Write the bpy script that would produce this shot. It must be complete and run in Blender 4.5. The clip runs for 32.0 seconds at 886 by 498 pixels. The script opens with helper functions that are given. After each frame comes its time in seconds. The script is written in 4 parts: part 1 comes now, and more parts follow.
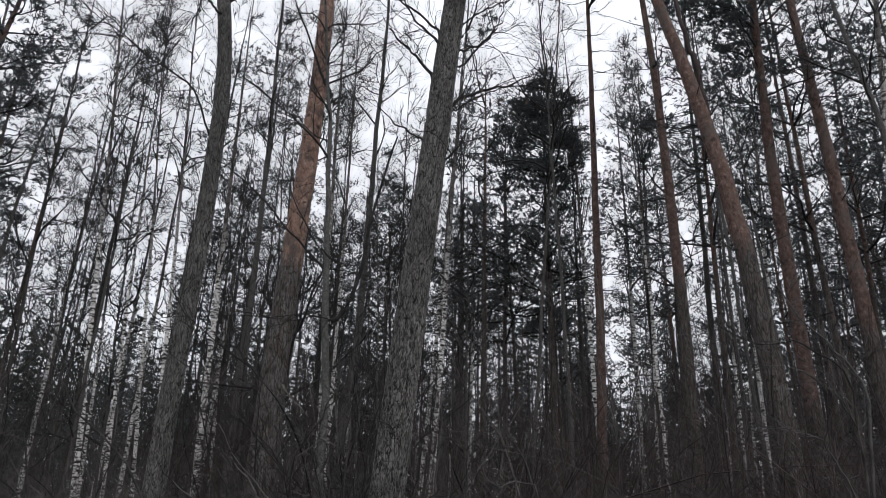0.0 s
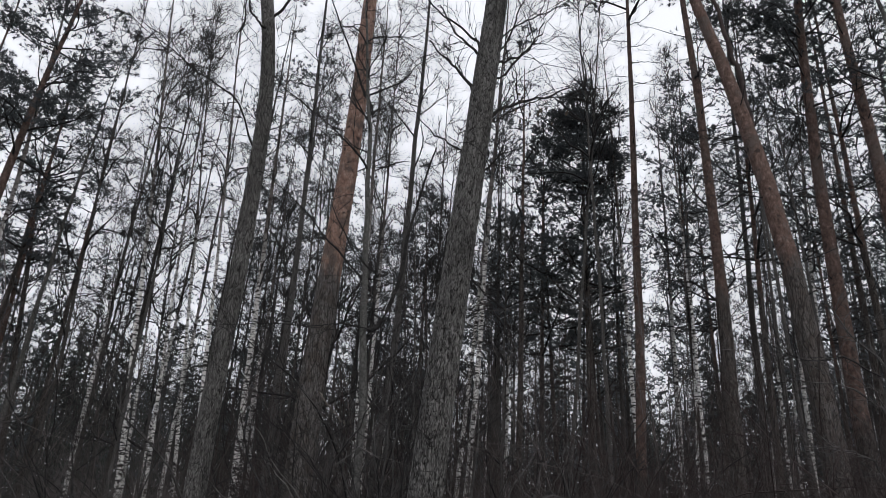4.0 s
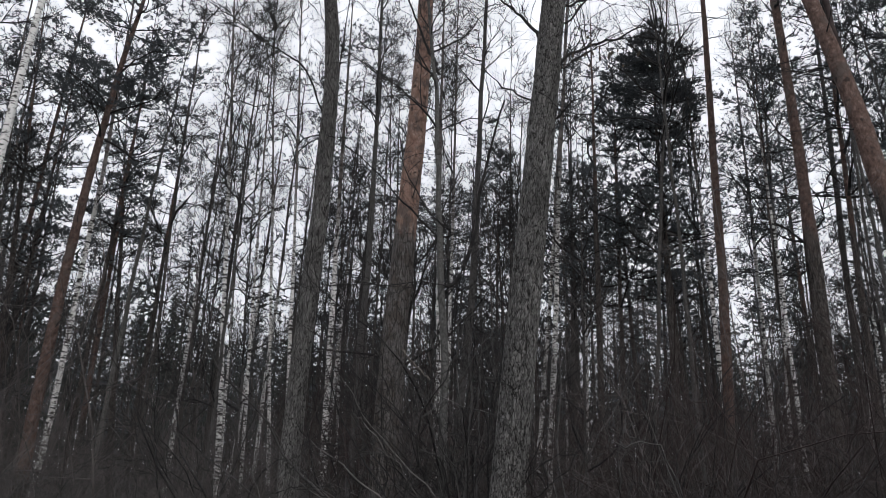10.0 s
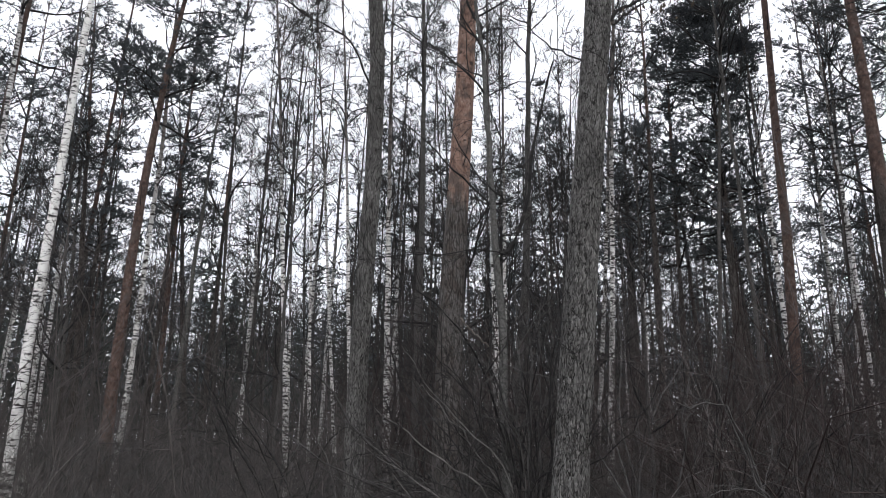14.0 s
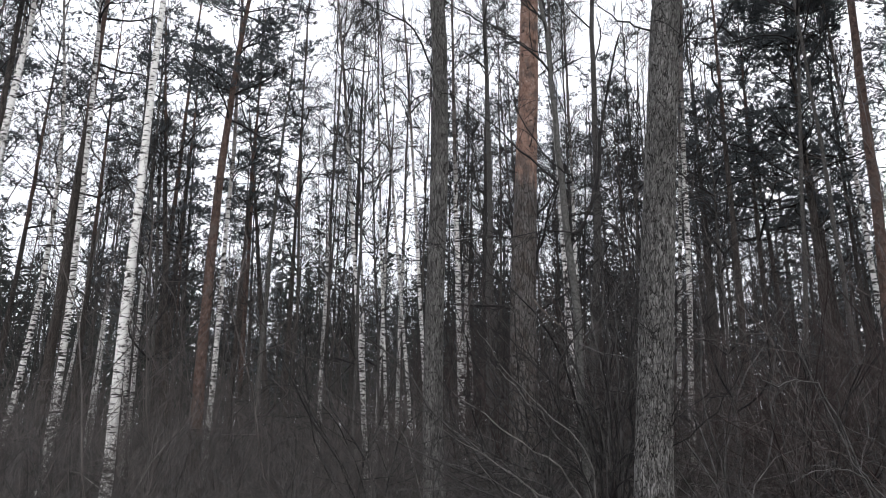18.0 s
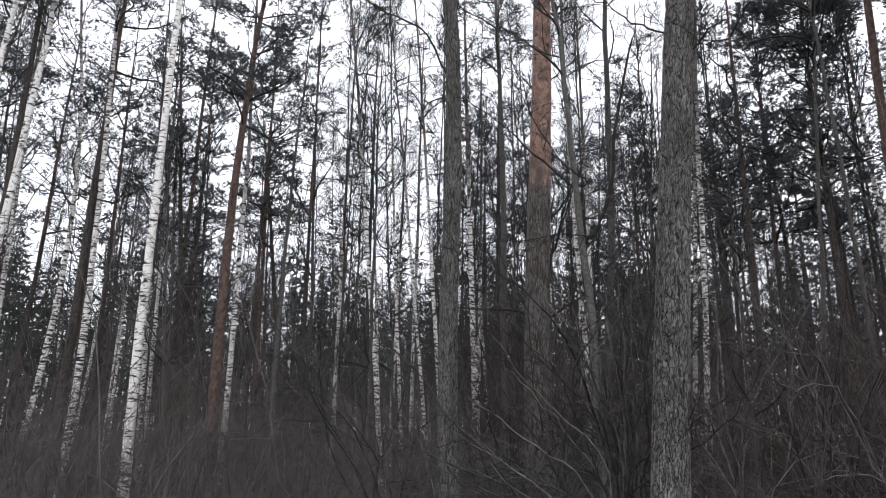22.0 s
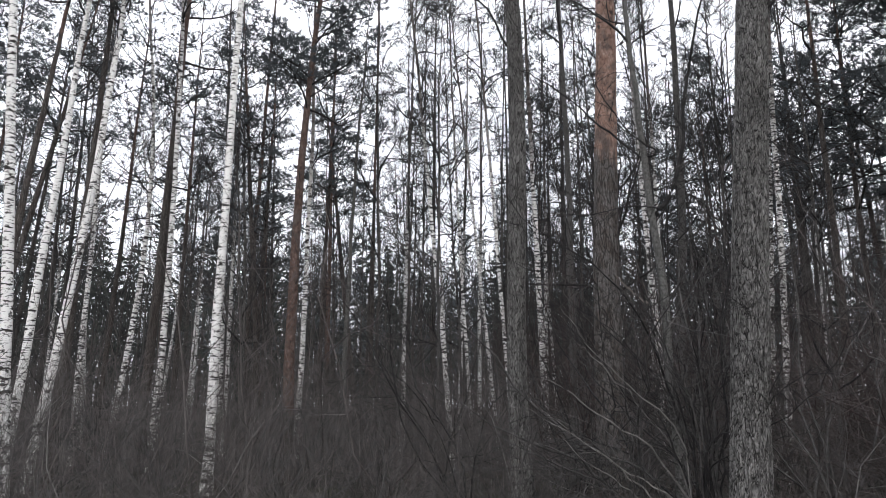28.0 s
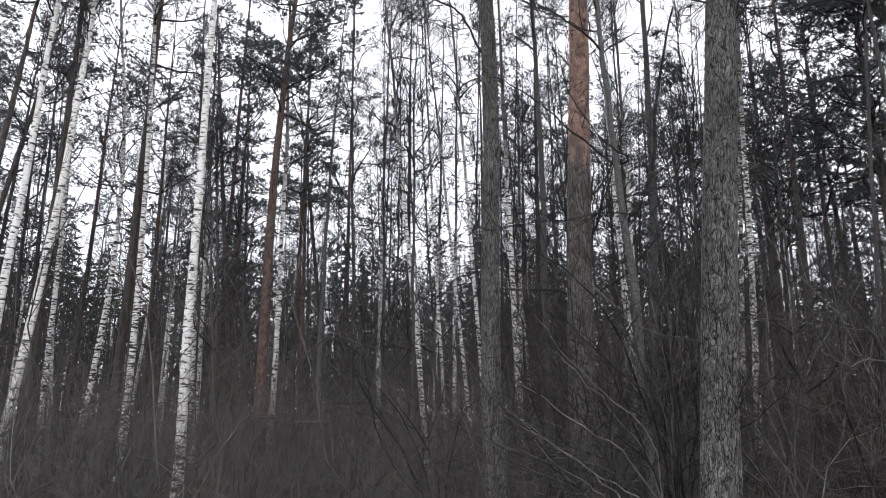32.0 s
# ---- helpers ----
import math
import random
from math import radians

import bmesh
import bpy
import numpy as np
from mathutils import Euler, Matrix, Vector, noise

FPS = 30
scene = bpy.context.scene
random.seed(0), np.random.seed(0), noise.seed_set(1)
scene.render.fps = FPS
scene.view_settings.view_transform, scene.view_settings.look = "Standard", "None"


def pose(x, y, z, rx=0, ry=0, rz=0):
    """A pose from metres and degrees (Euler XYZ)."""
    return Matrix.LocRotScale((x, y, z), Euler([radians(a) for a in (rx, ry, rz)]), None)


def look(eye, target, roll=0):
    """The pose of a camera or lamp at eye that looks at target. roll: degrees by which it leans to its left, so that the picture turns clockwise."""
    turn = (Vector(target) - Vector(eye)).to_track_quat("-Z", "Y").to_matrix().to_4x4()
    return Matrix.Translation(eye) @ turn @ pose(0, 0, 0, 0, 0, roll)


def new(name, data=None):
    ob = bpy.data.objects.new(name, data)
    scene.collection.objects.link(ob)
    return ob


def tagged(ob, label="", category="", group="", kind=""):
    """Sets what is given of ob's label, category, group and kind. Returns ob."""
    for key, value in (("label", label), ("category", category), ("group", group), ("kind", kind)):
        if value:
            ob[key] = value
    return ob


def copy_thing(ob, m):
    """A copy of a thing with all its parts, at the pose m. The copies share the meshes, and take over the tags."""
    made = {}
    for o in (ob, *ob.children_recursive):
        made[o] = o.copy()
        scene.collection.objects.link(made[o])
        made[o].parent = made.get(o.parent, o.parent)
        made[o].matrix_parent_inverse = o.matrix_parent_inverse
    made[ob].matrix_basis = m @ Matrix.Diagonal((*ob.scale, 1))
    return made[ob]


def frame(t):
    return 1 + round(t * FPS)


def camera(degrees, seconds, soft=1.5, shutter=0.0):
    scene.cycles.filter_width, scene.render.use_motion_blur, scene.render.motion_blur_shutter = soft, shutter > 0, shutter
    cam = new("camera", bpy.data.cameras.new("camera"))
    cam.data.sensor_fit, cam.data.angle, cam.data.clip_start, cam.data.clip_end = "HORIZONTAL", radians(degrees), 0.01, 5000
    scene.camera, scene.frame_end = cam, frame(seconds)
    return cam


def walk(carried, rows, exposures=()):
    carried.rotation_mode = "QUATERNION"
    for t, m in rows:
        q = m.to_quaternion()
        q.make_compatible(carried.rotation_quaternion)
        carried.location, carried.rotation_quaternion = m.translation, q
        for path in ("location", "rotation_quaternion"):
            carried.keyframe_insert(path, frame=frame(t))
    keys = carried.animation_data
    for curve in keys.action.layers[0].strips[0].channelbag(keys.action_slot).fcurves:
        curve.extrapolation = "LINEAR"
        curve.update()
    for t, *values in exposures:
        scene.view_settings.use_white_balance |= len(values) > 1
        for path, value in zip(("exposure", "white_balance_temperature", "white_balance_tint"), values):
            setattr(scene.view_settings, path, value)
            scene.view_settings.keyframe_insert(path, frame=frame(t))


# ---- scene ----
cam = camera(65.51, 32.0, soft=0.6)
PATH = [
    (0, (0.065, -0.005, 1.603), (1.496, 9.181, 5.286), 1.48),
    (0.5, (0.060, -0.004, 1.603), (1.393, 9.182, 5.321), 1.62),
    (1, (0.056, -0.004, 1.602), (1.295, 9.186, 5.345), 1.90),
    (1.5, (0.053, -0.003, 1.602), (1.224, 9.173, 5.399), 2.04),
    (2, (0.052, -0.003, 1.595), (1.193, 9.148, 5.462), 2.22),
    (2.5, (0.053, -0.003, 1.591), (1.213, 9.167, 5.406), 2.50),
    (4.5, (0.032, -0.001, 1.588), (0.728, 9.213, 5.410), 3.10),
    (5, (0.019, -0.000, 1.583), (0.446, 9.232, 5.401), 2.69),
    (5.5, (0.010, -0.000, 1.579), (0.235, 9.263, 5.341), 3.07),
    (6, (0.001, -0.000, 1.580), (0.027, 9.259, 5.358), 2.76),
    (6.5, (-0.002, -0.000, 1.575), (-0.058, 9.252, 5.370), 2.91),
    (7, (-0.005, -0.000, 1.569), (-0.113, 9.245, 5.379), 3.04),
    (7.5, (-0.002, -0.000, 1.564), (-0.057, 9.245, 5.376), 3.10),
    (8, (-0.003, -0.000, 1.557), (-0.072, 9.275, 5.294), 3.15),
    (8.5, (-0.006, -0.000, 1.548), (-0.151, 9.341, 5.116), 2.78),
    (9, (-0.004, -0.000, 1.543), (-0.104, 9.393, 4.973), 2.58),
    (9.5, (-0.004, -0.000, 1.537), (-0.090, 9.426, 4.875), 2.61),
    (10, (-0.004, -0.000, 1.533), (-0.094, 9.467, 4.754), 2.33),
    (10.5, (-0.006, -0.000, 1.529), (-0.134, 9.496, 4.661), 2.13),
    (11, (-0.005, -0.000, 1.528), (-0.127, 9.518, 4.594), 2.10),
    (11.5, (-0.008, -0.000, 1.530), (-0.183, 9.526, 4.567), 2.07),
    (12, (-0.007, -0.000, 1.530), (-0.177, 9.560, 4.459), 1.88),
    (12.5, (-0.014, -0.000, 1.531), (-0.322, 9.558, 4.455), 1.52),
    (13, (-0.020, -0.000, 1.532), (-0.484, 9.584, 4.348), 1.25),
    (13.5, (-0.028, -0.001, 1.533), (-0.680, 9.586, 4.303), 1.14),
    (14, (-0.036, -0.002, 1.533), (-0.866, 9.575, 4.289), 1.24),
    (14.5, (-0.044, -0.002, 1.534), (-1.043, 9.568, 4.256), 1.10),
    (16.5, (-0.063, -0.005, 1.535), (-1.502, 9.530, 4.184), 0.73),
    (17, (-0.068, -0.006, 1.536), (-1.629, 9.519, 4.152), 0.71),
    (17.5, (-0.076, -0.007, 1.538), (-1.833, 9.501, 4.091), 0.45),
    (18, (-0.078, -0.007, 1.536), (-1.879, 9.504, 4.046), 0.56),
    (18.5, (-0.076, -0.007, 1.534), (-1.820, 9.492, 4.126), 0.69),
    (19, (-0.079, -0.007, 1.534), (-1.883, 9.466, 4.178), 0.67),
    (19.5, (-0.078, -0.007, 1.534), (-1.879, 9.471, 4.165), 0.84),
    (20, (-0.076, -0.007, 1.533), (-1.825, 9.497, 4.106), 0.64),
    (20.5, (-0.076, -0.007, 1.532), (-1.830, 9.484, 4.150), 0.90),
    (21, (-0.077, -0.007, 1.531), (-1.848, 9.478, 4.157), 0.99),
    (21.5, (-0.081, -0.008, 1.531), (-1.943, 9.462, 4.148), 0.89),
    (22, (-0.086, -0.009, 1.531), (-2.073, 9.449, 4.100), 0.62),
    (22.5, (-0.091, -0.010, 1.532), (-2.193, 9.423, 4.099), 0.40),
    (23, (-0.098, -0.011, 1.533), (-2.343, 9.393, 4.085), 0.18),
    (23.5, (-0.107, -0.014, 1.537), (-2.579, 9.337, 4.077), -0.17),
    (24, (-0.114, -0.016, 1.538), (-2.734, 9.301, 4.054), -0.25),
    (24.5, (-0.121, -0.018, 1.539), (-2.907, 9.270, 3.984), -0.62),
    (25, (-0.126, -0.019, 1.537), (-3.042, 9.252, 3.889), -0.45),
    (25.5, (-0.131, -0.021, 1.536), (-3.168, 9.228, 3.823), -0.22),
    (27.5, (-0.128, -0.020, 1.532), (-3.089, 9.270, 3.750), 0.21),
    (28, (-0.125, -0.019, 1.529), (-3.016, 9.289, 3.768), 0.37),
    (28.5, (-0.122, -0.018, 1.526), (-2.964, 9.314, 3.724), 0.47),
    (29, (-0.124, -0.019, 1.526), (-3.002, 9.303, 3.722), 0.41),
    (29.5, (-0.125, -0.019, 1.526), (-3.015, 9.288, 3.769), 0.42),
    (30, (-0.126, -0.019, 1.528), (-3.044, 9.273, 3.793), 0.44),
    (30.5, (-0.123, -0.018, 1.531), (-2.973, 9.293, 3.807), 0.22),
    (31, (-0.122, -0.018, 1.533), (-2.943, 9.296, 3.832), 0.14),
    (31.5, (-0.119, -0.017, 1.534), (-2.873, 9.319, 3.823), 0.13),
    (32, (-0.110, -0.015, 1.534), (-2.654, 9.376, 3.847), -0.04),
]
EXPOSURES = [(0.0, -0.62), (4.0, -0.74), (7.0, -0.8), (10.0, -0.6), (14.0, -0.16), (20.0, -0.02), (28.0, 0.03), (32.0, 0.05)]
walk(cam, [(t, look(eye, target, roll)) for t, eye, target, roll in PATH], EXPOSURES)

# ---- sky: a bright, even winter overcast ----
world = bpy.data.worlds.new("overcast_sky")
scene.world = world
world.use_nodes = True
wn, wl = world.node_tree.nodes, world.node_tree.links
sky = wn.new("ShaderNodeTexSky")
sky.sky_type, sky.sun_disc = "NISHITA", False
sky.sun_elevation, sky.sun_rotation = radians(40), radians(163)
sky.air_density, sky.dust_density, sky.ozone_density = 1.0, 6.0, 1.0
cloud = wn.new("ShaderNodeMixRGB")
cloud.inputs[0].default_value = 0.9
cloud.inputs[2].default_value = (7.55, 7.7, 8.2, 1)
wl.new(sky.outputs[0], cloud.inputs[1])
wl.new(cloud.outputs[0], wn["Background"].inputs["Color"])
wn["Background"].inputs["Strength"].default_value = 0.235

sun = new("sun", bpy.data.lights.new("sun", "SUN"))
sun.data.energy, sun.data.angle, sun.data.color = 0.5, radians(60), (1, 0.98, 0.95)
sun.matrix_world = look((6, -20, 18), (0, 0, 0))


# ---- materials ----
def material(name, rough=0.9):
    m = bpy.data.materials.new(name)
    m.use_nodes = True
    n, l = m.node_tree.nodes, m.node_tree.links
    b = n["Principled BSDF"]
    b.inputs["Roughness"].default_value = rough
    b.inputs["Specular IOR Level"].default_value = 0.25
    return m, n, l, b


def coords(n, l, scale):
    c, mp = n.new("ShaderNodeTexCoord"), n.new("ShaderNodeMapping")
    mp.inputs["Scale"].default_value = scale
    l.new(c.outputs["Object"], mp.inputs[0])
    return mp.outputs[0]


def noise_tex(n, l, vec, scale, detail=4, rough=0.6):
    t = n.new("ShaderNodeTexNoise")
    t.inputs["Scale"].default_value, t.inputs["Detail"].default_value, t.inputs["Roughness"].default_value = scale, detail, rough
    l.new(vec, t.inputs["Vector"])
    return t.outputs["Fac"]


def ramp(n, l, fac, stops):
    r = n.new("ShaderNodeValToRGB")
    e = r.color_ramp.elements
    while len(e) < len(stops):
        e.new(0.5)
    for el, (p, c) in zip(e, stops):
        el.position, el.color = p, (*c, 1) if len(c) == 3 else c
    l.new(fac, r.inputs[0])
    return r.outputs[0]


def mixed(n, l, fac, a, b, kind="MIX"):
    m = n.new("ShaderNodeMixRGB")
    m.blend_type = kind
    for socket, v in zip(m.inputs, (fac, a, b)):
        if isinstance(v, (int, float)):
            socket.default_value = v
        elif isinstance(v, tuple):
            socket.default_value = (*v, 1)
        else:
            l.new(v, socket)
    return m.outputs[0]


def bump(n, l, b, height, strength, distance):
    k = n.new("ShaderNodeBump")
    k.inputs["Strength"].default_value, k.inputs["Distance"].default_value = strength, distance
    l.new(height, k.inputs["Height"])
    l.new(k.outputs[0], b.inputs["Normal"])


def cracks(n, l, vec, scale):
    v = n.new("ShaderNodeTexVoronoi")
    v.feature = "DISTANCE_TO_EDGE"
    v.inputs["Scale"].default_value = scale
    l.new(vec, v.inputs["Vector"])
    return v.outputs["Distance"]


def warped(n, l, vec, amount, scale):
    t = n.new("ShaderNodeTexNoise")
    t.inputs["Scale"].default_value = scale
    l.new(vec, t.inputs["Vector"])
    a = n.new("ShaderNodeVectorMath")
    a.operation = "MULTIPLY_ADD"
    a.inputs[1].default_value = (amount,) * 3
    l.new(t.outputs["Color"], a.inputs[0])
    l.new(vec, a.inputs[2])
    return a.outputs[0]


def bark_grey(name, dark, mid, light, plated=False):
    """Plated, fissured grey bark with lichen."""
    m, n, l, b = material(name, 0.95)
    if plated:
        at = n.new("ShaderNodeAttribute")
        at.attribute_name = "plate"
        deep = ramp(n, l, at.outputs["Fac"], [(0.03, (0.38, 0.38, 0.38)), (0.4, (1, 1, 1))])
        torn = warped(n, l, warped(n, l, coords(n, l, (1, 1, 0.2)), 0.09, 9), 0.04, 30)
        flakes = n.new("ShaderNodeTexVoronoi")
        flakes.inputs["Scale"].default_value = 30
        l.new(torn, flakes.inputs["Vector"])
        gape = noise_tex(n, l, coords(n, l, (1, 1, 0.5)), 15, 3)
        gap = mixed(n, l, ramp(n, l, gape, [(0.47, (0, 0, 0)), (0.64, (0.6, 0.6, 0.6))]), ramp(n, l, cracks(n, l, torn, 30), [(0.0, (0, 0, 0)), (0.035, (0.25, 0.25, 0.25)), (0.075, (1, 1, 1))]), (1, 1, 1))
        seams = cracks(n, l, warped(n, l, coords(n, l, (1, 1, 0.2)), 0.06, 12), 48)
        worn = ramp(n, l, noise_tex(n, l, coords(n, l, (1, 1, 0.4)), 13, 4), [(0.4, (0.45, 0.45, 0.45)), (0.6, (0.95, 0.95, 0.95))])
        line = mixed(n, l, worn, ramp(n, l, seams, [(0.02, (0, 0, 0)), (0.12, (1, 1, 1))]), (1, 1, 1))
        edge = mixed(n, l, 1.0, mixed(n, l, 1.0, line, gap, "MULTIPLY"), deep, "MULTIPLY")
    else:
        plates = cracks(n, l, warped(n, l, coords(n, l, (1, 1, 0.3)), 0.06, 9), 34)
        edge = ramp(n, l, plates, [(0.0, (0.45, 0.45, 0.45)), (0.12, (1, 1, 1))])
    fine = noise_tex(n, l, coords(n, l, (1, 1, 0.45)), 42, 6, 0.78)
    broad = noise_tex(n, l, coords(n, l, (1, 1, 0.6)), 2.2, 4)
    body = mixed(n, l, ramp(n, l, fine, [(0.3, (0, 0, 0)), (0.7, (1, 1, 1))]), mid, light)
    body = mixed(n, l, ramp(n, l, broad, [(0.4, (0, 0, 0)), (0.7, (0.55, 0.55, 0.55))]), body, tuple(0.55 * c for c in mid))
    if plated:
        tone = ramp(n, l, flakes.outputs["Color"], [(0.2, (0.76, 0.76, 0.76)), (0.8, (1.0, 1.0, 1.0))])
        body = mixed(n, l, 1.0, body, tone, "MULTIPLY")
    l.new(mixed(n, l, edge, dark, body), b.inputs["Base Color"])
    h = mixed(n, l, 0.25, edge, fine)
    bump(n, l, b, h, 1.0, 0.03)
    return m


def bark_pine(name):
    """Scots pine: thick grey plates below, thin flaking orange bark above."""
    m, n, l, b = material(name, 0.9)
    c = n.new("ShaderNodeTexCoord")
    sep = n.new("ShaderNodeSeparateXYZ")
    l.new(c.outputs["Object"], sep.inputs[0])
    jag = noise_tex(n, l, coords(n, l, (4, 4, 1.2)), 1.6, 4)
    rise = n.new("ShaderNodeAttribute")
    rise.attribute_type, rise.attribute_name = "OBJECT", "rise"
    add = n.new("ShaderNodeMath")
    add.operation = "MULTIPLY_ADD"
    add.inputs[1].default_value = 1.3
    l.new(jag, add.inputs[0])
    l.new(sep.outputs[2], add.inputs[2])
    rel = n.new("ShaderNodeMath")
    rel.operation = "SUBTRACT"
    l.new(add.outputs[0], rel.inputs[0])
    l.new(rise.outputs["Fac"], rel.inputs[1])
    up = n.new("ShaderNodeMapRange")
    up.inputs["From Min"].default_value, up.inputs["From Max"].default_value = 0.45, 0.85
    l.new(rel.outputs[0], up.inputs["Value"])
    plates = cracks(n, l, warped(n, l, coords(n, l, (1, 1, 0.16)), 0.10, 9), 26)
    edge = ramp(n, l, plates, [(0.0, (0.15, 0.15, 0.15)), (0.1, (1, 1, 1))])
    fine = noise_tex(n, l, coords(n, l, (1, 1, 0.6)), 38, 5, 0.75)
    grey = ramp(n, l, fine, [(0.3, (0.045, 0.041, 0.039)), (0.5, (0.09, 0.082, 0.078)), (0.7, (0.165, 0.153, 0.147))])
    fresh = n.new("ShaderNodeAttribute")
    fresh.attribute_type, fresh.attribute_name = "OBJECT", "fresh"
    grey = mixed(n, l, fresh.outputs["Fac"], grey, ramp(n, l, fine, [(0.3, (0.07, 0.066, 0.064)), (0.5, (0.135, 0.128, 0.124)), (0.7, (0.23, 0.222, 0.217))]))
    blot = noise_tex(n, l, coords(n, l, (1, 1, 0.55)), 9, 5, 0.65)
    grey = mixed(n, l, ramp(n, l, blot, [(0.42, (0, 0, 0)), (0.6, (0.75, 0.75, 0.75))]), grey, (0.075, 0.06, 0.054))
    low = mixed(n, l, edge, (0.028, 0.025, 0.023), grey)
    flake = noise_tex(n, l, coords(n, l, (1, 1, 0.7)), 13, 7, 0.78)
    patch = noise_tex(n, l, coords(n, l, (1, 1, 0.8)), 3.5, 4, 0.6)
    high = ramp(n, l, flake, [(0.34, (0.026, 0.02, 0.018)), (0.43, (0.075, 0.05, 0.043)), (0.56, (0.135, 0.09, 0.077)), (0.68, (0.26, 0.2, 0.178))])
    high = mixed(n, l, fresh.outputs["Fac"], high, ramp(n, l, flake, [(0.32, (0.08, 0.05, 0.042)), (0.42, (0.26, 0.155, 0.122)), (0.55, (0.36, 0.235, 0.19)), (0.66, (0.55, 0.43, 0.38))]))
    high = mixed(n, l, ramp(n, l, patch, [(0.5, (0, 0, 0)), (0.62, (0.75, 0.75, 0.75))]), high, (0.105, 0.09, 0.083))
    scale = cracks(n, l, warped(n, l, coords(n, l, (1, 1, 0.5)), 0.14, 7), 13)
    high = mixed(n, l, ramp(n, l, scale, [(0.0, (0.65, 0.65, 0.65)), (0.06, (0, 0, 0))]), high, (0.06, 0.04, 0.034))
    knot = noise_tex(n, l, coords(n, l, (1, 1, 0.8)), 7.5, 3, 0.55)
    high = mixed(n, l, ramp(n, l, knot, [(0.64, (0, 0, 0)), (0.69, (0.85, 0.85, 0.85))]), high, (0.035, 0.028, 0.026))
    l.new(mixed(n, l, up.outputs[0], low, high), b.inputs["Base Color"])
    bump(n, l, b, mixed(n, l, up.outputs[0], edge, flake), 1.0, 0.025)
    return m


def bark_birch(name):
    """White peeling bark with black bands and lenticels, rough and dark at the foot, browner above a set height."""
    m, n, l, b = material(name, 0.75)
    info = n.new("ShaderNodeObjectInfo")
    c = n.new("ShaderNodeTexCoord")
    off = n.new("ShaderNodeVectorMath")
    off.operation = "MULTIPLY_ADD"
    off.inputs[1].default_value = (37, 53, 91)
    l.new(info.outputs["Random"], off.inputs[0])
    l.new(c.outputs["Object"], off.inputs[2])

    def scaled(s):
        mp = n.new("ShaderNodeMapping")
        mp.inputs["Scale"].default_value = s
        l.new(off.outputs[0], mp.inputs[0])
        return mp.outputs[0]

    bands = noise_tex(n, l, scaled((3.0, 3.0, 13)), 1.7, 4, 0.65)
    scar = noise_tex(n, l, scaled((5, 5, 4.5)), 1.8, 4, 0.7)
    dash = noise_tex(n, l, scaled((6, 6, 40)), 1.6, 2, 0.5)
    tone = noise_tex(n, l, scaled((2, 2, 3)), 2, 4)
    white = mixed(n, l, tone, (0.72, 0.71, 0.695), (0.9, 0.895, 0.88))
    clean = n.new("ShaderNodeAttribute")
    clean.attribute_type, clean.attribute_name = "OBJECT", "clean"
    fewer = n.new("ShaderNodeMath")
    fewer.operation = "MULTIPLY_ADD"
    fewer.inputs[1].default_value = -0.045
    l.new(clean.outputs["Fac"], fewer.inputs[0])
    l.new(bands, fewer.inputs[2])
    k1 = ramp(n, l, fewer.outputs[0], [(0.52, (0, 0, 0)), (0.54, (1, 1, 1))])
    k2 = ramp(n, l, dash, [(0.62, (0, 0, 0)), (0.67, (0.8, 0.8, 0.8))])
    sep = n.new("ShaderNodeSeparateXYZ")
    l.new(c.outputs["Object"], sep.inputs[0])
    foot = n.new("ShaderNodeMapRange")
    foot.inputs["From Min"].default_value, foot.inputs["From Max"].default_value = 2.6, 0.4
    foot.inputs["To Max"].default_value = 0.85
    l.new(sep.outputs[2], foot.inputs["Value"])
    rough = noise_tex(n, l, scaled((9, 9, 3)), 2.5, 4)
    k3 = n.new("ShaderNodeMath")
    k3.operation = "MULTIPLY"
    l.new(foot.outputs[0], k3.inputs[0])
    l.new(ramp(n, l, rough, [(0.38, (0, 0, 0)), (0.55, (1, 1, 1))]), k3.inputs[1])
    col = mixed(n, l, k1, white, (0.03, 0.027, 0.026))
    col = mixed(n, l, ramp(n, l, scar, [(0.6, (0, 0, 0)), (0.64, (0.9, 0.9, 0.9))]), col, (0.045, 0.042, 0.04))
    col = mixed(n, l, k2, col, (0.07, 0.06, 0.055))
    col = mixed(n, l, k3.outputs[0], col, (0.05, 0.045, 0.042))
    brown_from = n.new("ShaderNodeAttribute")
    brown_from.attribute_type, brown_from.attribute_name = "OBJECT", "brown_from"
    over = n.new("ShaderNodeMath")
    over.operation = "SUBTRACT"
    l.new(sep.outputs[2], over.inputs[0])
    l.new(brown_from.outputs["Fac"], over.inputs[1])
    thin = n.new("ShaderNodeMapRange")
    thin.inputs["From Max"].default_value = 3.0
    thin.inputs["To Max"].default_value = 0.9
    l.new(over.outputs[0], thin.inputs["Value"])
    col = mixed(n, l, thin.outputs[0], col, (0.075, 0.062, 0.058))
    l.new(col, b.inputs["Base Color"])
    bump(n, l, b, k1, 0.4, -0.01)
    return m


def twig_bark(name, a, c, scale=6):
    m, n, l, b = material(name, 0.85)
    f = noise_tex(n, l, coords(n, l, (1, 1, 1)), scale, 3)
    l.new(mixed(n, l, ramp(n, l, f, [(0.35, (0, 0, 0)), (0.65, (1, 1, 1))]), a, c), b.inputs["Base Color"])
    return m


